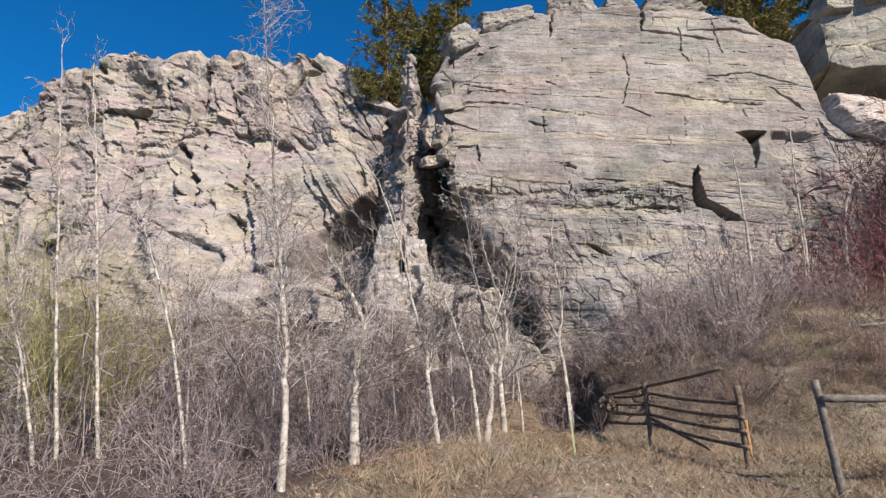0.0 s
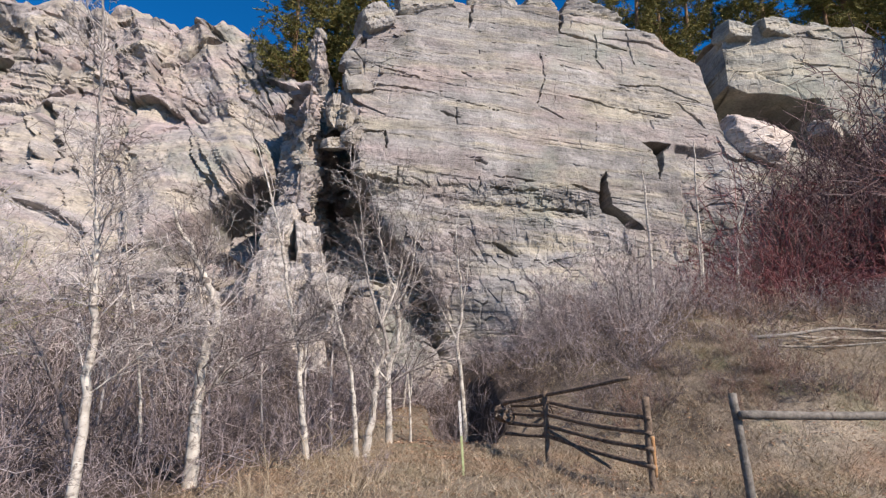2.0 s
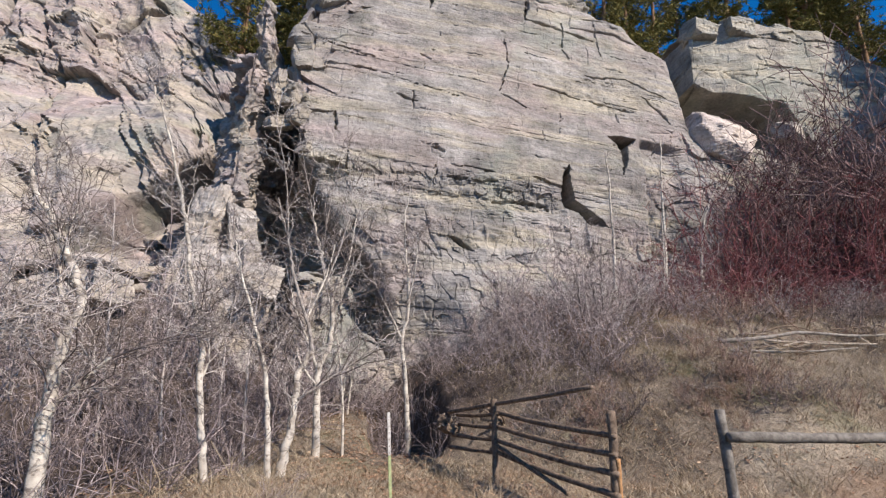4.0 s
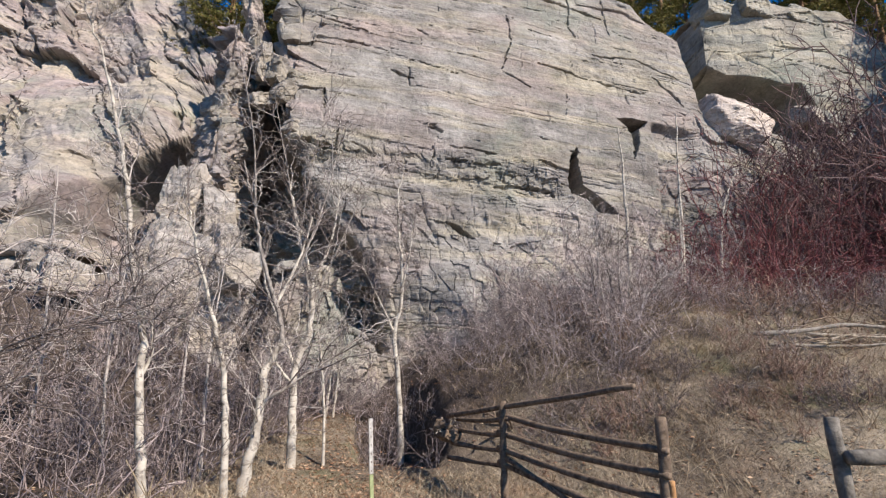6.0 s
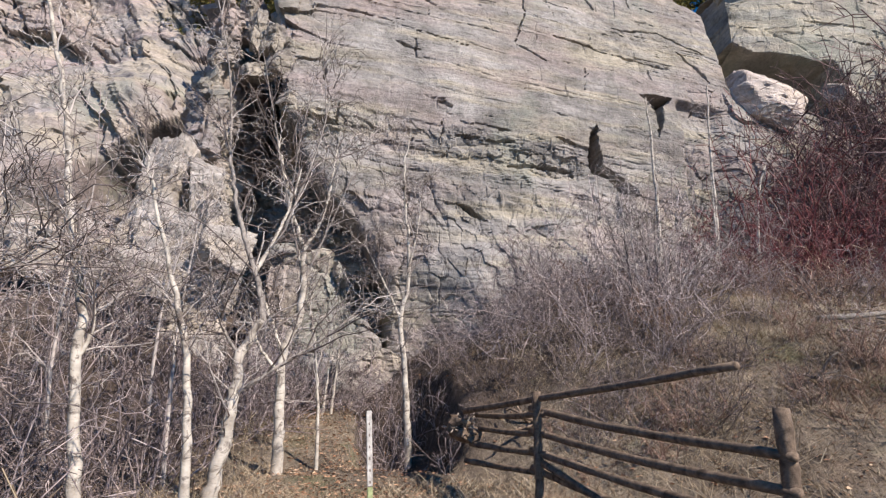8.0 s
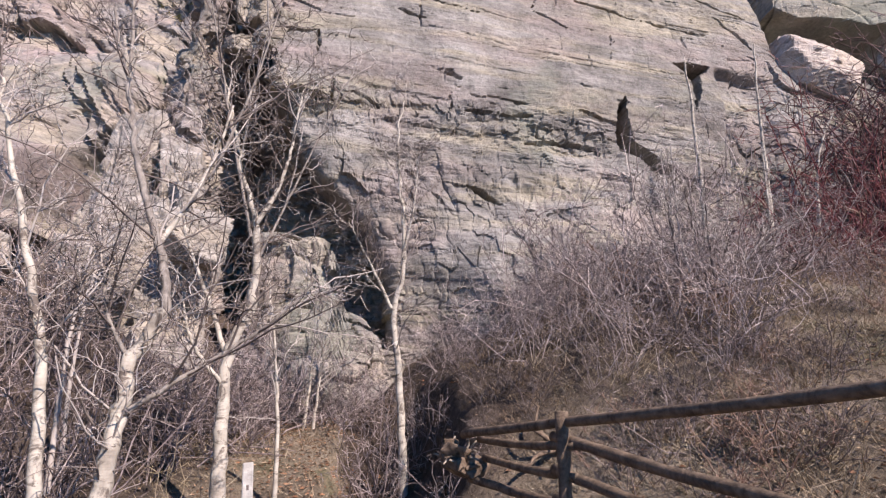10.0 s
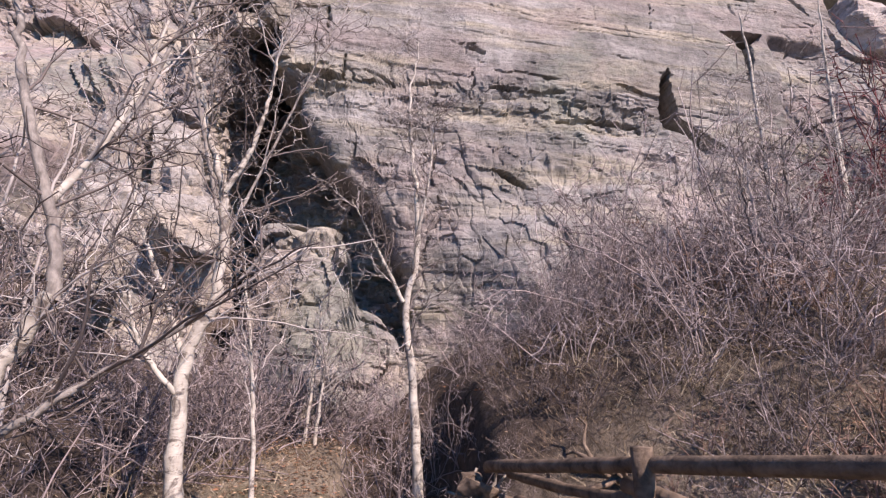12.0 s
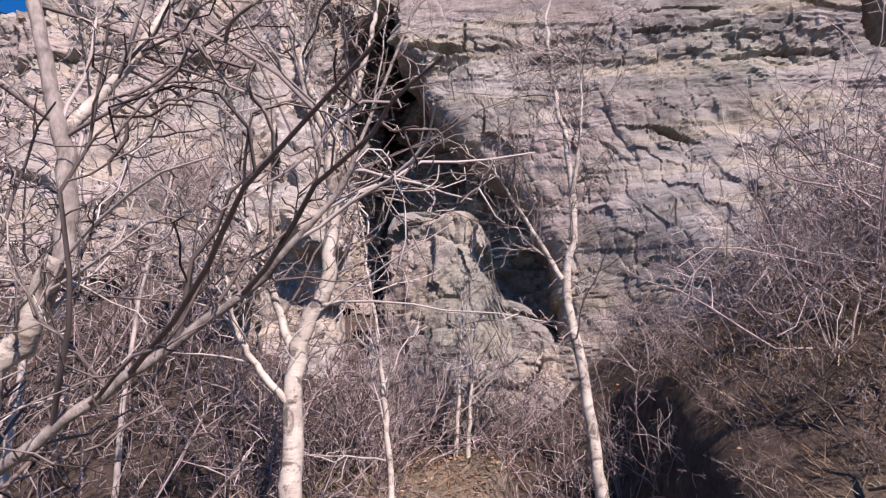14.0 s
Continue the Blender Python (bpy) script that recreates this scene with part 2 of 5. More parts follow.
def twig_material(name, a, b, c, tint=None):
    n = Nodes(name)
    col = n.ramp(n.island(), [(0.0, a), (0.5, b), (1.0, c)])
    if tint:
        col = n.mix(n.ramp(n.noise(n.coord, 0.7, 5.0, 0.6), [(0.46, 0.0), (0.62, 0.7)]), col, tint)
    col = n.mix(0.6, col, n.ramp(n.noise(n.coord, 5.0, 3.0), [(0.3, 0.6), (0.7, 1.25)]), "MULTIPLY")
    return n.done(col, 0.85)


bark = bark_white()
grey_bark = wood_material("grey_birch_bark", (0.09, 0.075, 0.068), (0.36, 0.325, 0.295), (3, 3, 1.2))
branch_mat = twig_material("grey_branch", (0.18, 0.154, 0.143), (0.37, 0.332, 0.31), (0.55, 0.505, 0.475))
brush_mat = twig_material("grey_brown_twigs", (0.045, 0.034, 0.035), (0.20, 0.16, 0.16), (0.54, 0.465, 0.455))
hazel_mat = twig_material("pinkish_grey_twigs", (0.055, 0.042, 0.041), (0.265, 0.216, 0.21), (0.60, 0.52, 0.50))
rust_mat = twig_material("rust_brown_twigs", (0.10, 0.055, 0.042), (0.23, 0.145, 0.112), (0.42, 0.31, 0.25))
dark_twig = twig_material("dark_twigs", (0.05, 0.039, 0.036), (0.125, 0.101, 0.094), (0.27, 0.232, 0.216))
red_mat = twig_material("red_stems", (0.07, 0.02, 0.022), (0.18, 0.05, 0.054), (0.30, 0.185, 0.176))
maroon_mat = twig_material("maroon_stems", (0.045, 0.025, 0.027), (0.13, 0.08, 0.08), (0.28, 0.205, 0.195))
willow_mat = twig_material("yellow_green_stems", (0.19, 0.178, 0.075), (0.30, 0.282, 0.125), (0.40, 0.37, 0.21))
grass_mat = twig_material("dry_grass_blades", (0.12, 0.085, 0.055), (0.31, 0.245, 0.165), (0.51, 0.44, 0.33), (0.24, 0.155, 0.10))
leaf_mat = twig_material("dead_leaves", (0.16, 0.075, 0.045), (0.34, 0.18, 0.105), (0.52, 0.38, 0.26))


rail_wood = wood_material("weathered_rail_wood", (0.045, 0.031, 0.023), (0.23, 0.17, 0.125))
grey_wood = wood_material("grey_weathered_wood", (0.10, 0.087, 0.075), (0.29, 0.262, 0.23))
hitch_wood = wood_material("dark_grey_timber", (0.05, 0.043, 0.037), (0.21, 0.19, 0.167))
orange_wood = wood_material("split_orange_wood", (0.26, 0.13, 0.06), (0.44, 0.25, 0.12))
dead_wood = wood_material("bleached_dead_wood", (0.15, 0.12, 0.095), (0.42, 0.365, 0.30))
needle_mat = twig_material("pine_needles", (0.05, 0.06, 0.02), (0.135, 0.128, 0.036), (0.26, 0.21, 0.065))
pine_bark = wood_material("pine_bark", (0.09, 0.05, 0.03), (0.28, 0.17, 0.10))


# ---- ground ----
def ground_z(x, y):
    x, y = np.asarray(x, float), np.asarray(y, float)
    z = 0.08 + 0.075 * np.clip(y, -3, 9.0) + 0.05 * np.clip(y - 9.0, 0, 6)
    rise = np.interp(x, [-30, -8, -3, -1, 0.8, 2.6, 4.2, 6, 9, 14, 30], [3.0, 3.0, 2.9, 1.9, 0.7, 0.7, 1.7, 2.6, 3.1, 3.3, 3.6])
    start = np.interp(x, [-10, 0, 3, 5, 8, 14], [12.5, 13, 13, 10.5, 8.6, 8.0])
    run = np.interp(x, [-10, 0, 3, 5, 8, 14], [5, 5.5, 5, 6, 7.2, 7.2])
    t = np.clip((y - start) / run, 0, 1)
    z = z + rise * t * (1.6 - 0.6 * t)
    z = z + 0.22 * np.clip(y - 17.5, 0, 12) + 0.8 * smooth(x, 13, 17) * smooth(y, 15.3, 18.5)
    # hollow under the brush beside the dirt path
    along = smooth(y, 12.5, 13.6) * smooth(17.2 - y, 0, 1.5)
    z = z - 0.8 * along * smooth(x + 0.15 * vnoise(y * 1.3, 3.0), 2.1, 2.55) * smooth(3.75 - x, 0, 0.35) + 0.3 * smooth(y, 12.2, 13.0) * smooth(16 - y, 0, 2) * smooth(x, 3.4, 3.75) * smooth(6.5 - x, 0, 2.5)
    near = smooth(60 - np.hypot(x, y - 8), 0, 30)
    return z + near * (0.07 * fbm(x * 0.7, y * 0.7, 0, 3, 5) + 0.025 * fbm(x * 3, y * 3, 0, 2, 9))


def build_ground():
    fine = np.arange(-12, 22.01, 0.14)
    far = np.array([24, 27, 32, 40, 55, 80, 130, 220, 400, 900.0])
    xs = np.concatenate([-(far - 8)[::-1] - 0, fine, far])
    ys = np.concatenate([-np.array([900, 400, 200, 100, 50, 25, 14, 9, 6.0]), np.arange(-4, 24, 0.13), np.array([25, 27, 30, 34, 40, 60, 120, 400, 900.0])])
    xx, yy = np.meshgrid(xs, ys, indexing="ij")
    p = np.stack([xx, yy, ground_z(xx, yy)], -1).reshape(-1, 3)
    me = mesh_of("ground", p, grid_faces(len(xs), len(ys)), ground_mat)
    # leaf mould and painted-in shade: darker ground under the thickets and in the hollow
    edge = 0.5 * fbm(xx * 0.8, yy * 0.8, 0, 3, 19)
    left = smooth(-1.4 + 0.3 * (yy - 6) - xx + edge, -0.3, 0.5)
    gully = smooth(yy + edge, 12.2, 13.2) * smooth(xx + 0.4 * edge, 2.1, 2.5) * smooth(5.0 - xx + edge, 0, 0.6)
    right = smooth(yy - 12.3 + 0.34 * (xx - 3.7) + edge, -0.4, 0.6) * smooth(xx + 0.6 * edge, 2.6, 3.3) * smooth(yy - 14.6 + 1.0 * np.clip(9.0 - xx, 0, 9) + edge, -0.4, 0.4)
    mould_shade = me.attributes.new("soil_shade", "FLOAT", "POINT")
    mould_shade.data.foreach_set("value", np.clip(np.maximum(np.maximum(left, (0.45 + 0.55 * smooth(yy, 11.8, 13.4)) * right), gully), 0, 1).ravel().astype(np.float32))
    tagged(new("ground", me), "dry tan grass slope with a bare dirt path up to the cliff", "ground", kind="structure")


build_ground()


# ---- cliffs ----
def strata(x, z, seed, dip=0.06, lo=0.0, hi=24.0, thin=0.16, thick=0.75, amp=1.0, joint=(0.7, 3.6), crack=1.0, wave=0.13, line=0.02):
    """Relief of bedded rock: ledges, bedding cracks and staggered joints, in metres outwards."""
    r = np.random.default_rng(seed)
    edges = [lo]
    while edges[-1] < hi:
        edges.append(edges[-1] + (r.uniform(thin, thick) if r.random() < 0.6 else r.uniform(thin * 0.5, thin * 1.4)))
    edges = np.array(edges)
    s = z + dip * x + wave * fbm(x * 0.16, z * 0.2, 3.1, 2, seed) + 0.2 * wave * vnoise(x * 1.3, z * 1.5, 0, seed + 1)
    k = np.clip(np.searchsorted(edges, s) - 1, 0, len(edges) - 2)
    h = edges[k + 1] - edges[k]
    f = (s - edges[k]) / h
    off, tilt = r.normal(0, 0.032, len(edges)), r.uniform(-0.05, 0.08, len(edges))
    wide, phase = r.uniform(joint[0], joint[1], len(edges)), r.uniform(0, 9, len(edges))
    a = (x + phase[k] + 0.12 * vnoise(z * 2.2, k * 3.7, 0, seed + 2)) / wide[k]
    j = np.floor(a)
    fj = np.minimum(a - j, 1 - (a - j)) * wide[k]
    block = hashed(j, k.astype(float), np.zeros_like(j), seed) * 2 - 1
    lean = hashed(j, k.astype(float), np.ones_like(j), seed) * 2 - 1
    out = off[k] + 0.045 * block + tilt[k] * (0.5 - f) * 1.2 + 0.03 * lean * (a - j - 0.5)
    gate = np.clip(-0.12 + 1.3 * vnoise(x * 0.5, k * 5.3, 1.5, seed + 3) + 0.6 * vnoise(x * 2.2, k * 2.1, 0, seed + 4), 0, 1)
    near = np.minimum(f, 1 - f) * h
    out = amp * out
    out = out - crack * 0.26 * gate * np.exp(-(near / (line + 1.5 * line * gate)) ** 2)
    gate2 = np.clip(1.5 * vnoise(j * 1.7, k * 2.9, 0.5, seed + 5), 0, 1)
    out = out - crack * 0.12 * gate2 * np.exp(-(fj / 0.022) ** 2)
    return out


def fractured(u, z, seed, size, tall, lean, amp):
    """Relief of broken rock: tilted facets parted by cracks."""
    a = (u + lean * z) / size + 0.25 * vnoise(u / size, z / size, 0, seed + 8)
    b = (z - 0.35 * lean * u) / tall + 0.25 * vnoise(u / size, z / size, 4, seed + 9)
    h1, h2, h3, dx, dy, gap = cells(a, b, seed)
    return amp * (0.6 * h1 + 1.0 * h2 * dx + 1.1 * h3 * dy) - 0.45 * amp * np.exp(-(gap * max(0.35, min(size, tall)) / 0.05) ** 2) * (h3 > 0.0)


def cliff_sheet(name, plan, step, z0, top, dz, setback, relief, shift, material, back, parent, way=None):
    line, u = resample(plan, step)
    tang = np.gradient(line, axis=0)
    tang /= np.linalg.norm(tang, axis=1)[:, None]
    # the normal is eased so that sharp turns do not fold
    normal = np.stack([tang[:, 1], -tang[:, 0]], 1)
    kern = np.hanning(11)
    kern /= kern.sum()
    normal = np.stack([np.convolve(np.pad(normal[:, i], 5, "edge"), kern, "valid") for i in (0, 1)], 1)
    normal /= np.linalg.norm(normal, axis=1)[:, None]
    zt = top(line[:, 0], u)
    m = int((zt.max() - z0) / dz)
    v = np.linspace(0, 1, m)
    zz = z0 + v[None, :] * (zt[:, None] - z0)
    uu = np.repeat(u[:, None], m, 1)
    xx = np.repeat(line[:, :1], m, 1) + shift(line[:, :1], zz)
    d = relief(xx, zz, uu)
    d = d - 0.35 * smooth(v[None, :], 0.965, 1.0) ** 2
    s = setback(xx, zz)
    wx, wy = (normal[:, :1], normal[:, 1:]) if way is None else way
    px = xx + normal[:, :1] * d - wx * s
    py = line[:, 1:2] + normal[:, 1:] * d - wy * s
    rows = [np.stack([px, py, zz], -1)]
    # over the top and back
    edge = rows[0][:, -1]
    for k, b in enumerate(back):
        q = edge.copy()
        q[:, :2] -= normal * b
        q[:, 2] += 0.10 * b ** 0.7 + 0.25 * fbm(q[:, 0] * 0.8, q[:, 1] * 0.8, k, 3, 31) * min(1, b)
        rows.append(q[:, None])
    p = np.concatenate(rows, 1)
    me = mesh_of(name, p.reshape(-1, 3), grid_faces(p.shape[0], p.shape[1]), material, False)
    return part(name, me, parent) if parent else new(name, me)


CRACKS = {"main": [], "left": []}
NOTCHES = []


def crack(wall, points, width, depth):
    """A crack through the places (x, z) given, of half width and depth in metres."""
    for (ax, az), (bx, bz) in zip(points[:-1], points[1:]):
        CRACKS[wall].append((ax, az, bx, bz, width, depth))


def notch(points, depth):
    """A broken-out hollow with straight sides."""
    NOTCHES.append((np.array(points), depth))


notch([(9.26, 9.8), (9.02, 9.5), (8.92, 9.2), (8.88, 8.72), (9.05, 8.24), (9.48, 8.1), (9.98, 7.7), (10.55, 7.72), (10.42, 7.9), (9.95, 8.2), (9.4, 8.55), (9.22, 9.2), (9.18, 9.5)], 2.0)
notch([(11.02, 11.3), (11.5, 11.36), (12.15, 11.34), (12.0, 11.14), (11.75, 10.95), (11.66, 10.45), (11.5, 10.05), (11.44, 10.6), (11.36, 10.95)], 1.4)
crack("main", [(12.85, 13.6), (13.9, 12.4)], 0.05, 0.3)
crack("main", [(6.35, 8.1), (7.4, 8.22), (8.3, 8.16), (8.42, 7.98)], 0.06, 0.4)
notch([(4.85, 6.86), (5.3, 6.7), (5.72, 6.3), (5.3, 6.48)], 0.4)
crack("main", [(-0.03, 10.72), (1.12, 10.88), (1.24, 10.04)], 0.035, 0.3)
crack("main", [(0.55, 12.93), (1.11, 12.94), (2.79, 12.72)], 0.035, 0.25)
crack("main", [(2.79, 12.72), (5.31, 12.14)], 0.018, 0.14)
crack("main", [(7.36, 15.4), (7.34, 13.99)], 0.027, 0.18)
crack("main", [(7.34, 13.99), (6.93, 12.73)], 0.022, 0.2)
crack("main", [(6.97, 12.64), (7.98, 12.1)], 0.04, 0.22)
crack("main", [(9.93, 16.8), (9.8, 15.45), (10.07, 15.0)], 0.024, 0.18)
crack("main", [(4.0, 13.97), (4.38, 13.8)], 0.04, 0.2)
crack("main", [(3.15, 11.84), (3.75, 11.64)], 0.03, 0.2)
crack("main", [(3.71, 12.36), (3.7, 11.25)], 0.013, 0.12)
crack("main", [(8.3, 13.3), (10.38, 12.92), (12.38, 12.61)], 0.028, 0.2)
crack("main", [(10.64, 14.18), (12.33, 14.32), (14.0, 13.61)], 0.035, 0.22)
crack("main", [(11.5, 10.67), (11.39, 9.62)], 0.03, 0.25)
crack("main", [(4.36, 9.88), (4.75, 9.74)], 0.06, 0.3)
crack("main", [(4.84, 8.86), (6.77, 8.82)], 0.04, 0.3)
crack("main", [(6.76, 8.9), (6.65, 8.3)], 0.030, 0.18)
crack("main", [(4.95, 9.31), (6.48, 9.16)], 0.03, 0.2)
crack("main", [(7.7, 9.16), (8.91, 8.91)], 0.045, 0.3)
crack("main", [(3.4, 7.16), (3.85, 6.97)], 0.06, 0.3)
crack("main", [(1.63, 9.4), (1.6, 8.75)], 0.021, 0.15)
crack("main", [(2.05, 9.07), (2.78, 8.77)], 0.035, 0.25)
crack("main", [(4.51, 9.33), (4.48, 8.48)], 0.024, 0.15)
crack("main", [(0.45, 9.0), (1.5, 8.86)], 0.08, 0.4)
crack("main", [(8.2, 14.82), (8.98, 14.75)], 0.022, 0.18)
crack("main", [(4.75, 18.6), (4.4, 16.4)], 0.05, 0.4)
crack("main", [(8.55, 18.3), (8.35, 16.6), (11.2, 16.1)], 0.05, 0.35)
crack("main", [(11.3, 17.2), (11.5, 15.2)], 0.021, 0.15)
crack("main", [(-0.2, 14.2), (2.4, 13.4)], 0.028, 0.22)
crack("left", [(-15.6, 22.4), (-15.2, 19.7), (-15.2, 18.2)], 0.32, 1.4)
crack("left", [(-20.7, 19.4), (-18.8, 19.05), (-18.8, 18.2)], 0.28, 1.1)
crack("left", [(-20.6, 19.4), (-19.9, 17.8)], 0.16, 0.8)
crack("left", [(-15.4, 15.6), (-13.2, 13.0), (-11.6, 10.2)], 0.26, 1.3)
crack("left", [(-9.9, 9.5), (-9.1, 8.6)], 0.3, 1.0)
crack("left", [(-11.7, 17.0), (-11.0, 14.4), (-9.7, 11.3)], 0.16, 0.8)
crack("left", [(-9.1, 16.3), (-7.4, 14.7)], 0.2, 0.6)
crack("left", [(-4.3, 12.1), (-3.7, 11.0)], 0.2, 0.8)
crack("left", [(-23.9, 23.7), (-22.9, 22.7)], 0.25, 0.9)
crack("left", [(-9.1, 22.4), (-7.9, 21.2), (-8.8, 20.8)], 0.22, 0.9)
crack("left", [(-11.5, 8.3), (-9.5, 7.3), (-9.2, 6.2)], 0.3, 1.0)
crack("left", [(-26.6, 16.5), (-24.9, 15.1)], 0.25, 0.9)
crack("left", [(-27.2, 19.8), (-26.7, 21.2)], 0.22, 0.9)
crack("left", [(-13.5, 20.6), (-12.4, 17.6)], 0.12, 0.6)
crack("left", [(-18.2, 22.4), (-17.0, 18.2)], 0.10, 0.5)
crack("left", [(-22.5, 16.4), (-20.4, 14.6)], 0.12, 0.5)
crack("left", [(-17.5, 13.4), (-16.2, 11.4)], 0.14, 0.6)
crack("left", [(-7.0, 20.0), (-5.0, 16.4)], 0.10, 0.5)
crack("left", [(-6.2, 19.8), (-4.2, 15.6)], 0.08, 0.4)
random_cracks = np.random.default_rng(404)
for _ in range(170):
    x, z, run = random_cracks.uniform(-0.3, 15), random_cracks.uniform(5.5, 17), random_cracks.uniform(0.12, 0.8)
    crack("main", [(x, z), (x + run, z - run * random_cracks.uniform(0.06, 0.16))], random_cracks.uniform(0.009, 0.022), random_cracks.uniform(0.02, 0.08))
for _ in range(45):
    x, z, run = random_cracks.uniform(0.2, 14), random_cracks.uniform(6, 16), random_cracks.uniform(0.25, 1.0)
    crack("main", [(x, z), (x + run * random_cracks.uniform(-0.15, 0.1), z - run)], random_cracks.uniform(0.010, 0.02), random_cracks.uniform(0.03, 0.08))
for _ in range(45):
    x, z, run = random_cracks.uniform(-32, -4), random_cracks.uniform(7, 22), random_cracks.uniform(0.5, 2.2)
    steep = random_cracks.uniform(0.2, 1.0) if x < -12 else random_cracks.uniform(0.9, 2.2)
    crack("left", [(x, z), (x + run / (1 + steep), z - run * steep / (1 + steep))], random_cracks.uniform(0.06, 0.12), random_cracks.uniform(0.15, 0.35))


def carve(d, wall, x, z, wobble):
    """Cut the cracks and notches of a wall into its relief."""
    h1, h2, h3, dx, dy, gap = cells(x * 2.6 / wobble, z * 3.4 / wobble, 81)
    chip = 0.05 if wall == "main" else 0.012
    jx = wobble * (chip * h1 + 0.05 * vnoise(z * 6 / wobble, x * 5 / wobble, 1))
    jz = wobble * (chip * h2 + 0.04 * vnoise(x * 6 / wobble, z * 5 / wobble, 2))
    jw = 0.5 + 0.5 * vnoise(x * 3.2 / wobble, z * 3.2 / wobble, 3)
    jf = vnoise(x * 5 / wobble, z * 5 / wobble, 9)
    for ax, az, bx, bz, w, deep in CRACKS[wall]:
        reach = 3 * w + 0.25 * wobble
        i = np.nonzero((x > min(ax, bx) - reach) & (x < max(ax, bx) + reach) & (z > min(az, bz) - reach) & (z < max(az, bz) + reach))
        if not len(i[0]):
            continue
        k = min(1.0, 0.55 + 3 * w)
        g, t = segment_gap(x[i] + k * jx[i], z[i] + k * jz[i], ax, az, bx, bz)
        ww = w * (0.3 + 1.1 * jw[i] if wall == "main" else 0.6 + 0.4 * jw[i]) * (0.4 + 0.6 * smooth(np.minimum(t, 1 - t), 0.0, 0.25))
        d[i] -= deep * (0.35 + 0.65 * smooth(jf[i], -0.25, 0.25) if wall == "main" else 0.75) * np.exp(-np.clip(g / np.maximum(ww, 0.012), 0, 9) ** 3)
    if wall == "main":
        for pts, deep in NOTCHES:
            i = np.nonzero((x > pts[:, 0].min() - 0.2) & (x < pts[:, 0].max() + 0.2) & (z > pts[:, 1].min() - 0.2) & (z < pts[:, 1].max() + 0.2))
            px, pz = x[i] + 0.35 * jx[i], z[i] + 0.35 * jz[i]
            inside, gap = np.zeros(len(px), bool), np.full(len(px), 9.0)
            for a, b in zip(pts, np.roll(pts, -1, 0)):
                g, _ = segment_gap(px, pz, a[0], a[1], b[0], b[1])
                gap = np.minimum(gap, g)
                inside ^= ((a[1] > pz) != (b[1] > pz)) & (px < (b[0] - a[0]) * (pz - a[1]) / (b[1] - a[1] + 1e-9) + a[0])
            d[i] -= deep * smooth(np.where(inside, gap, -gap), -0.02, 0.04)
    return d


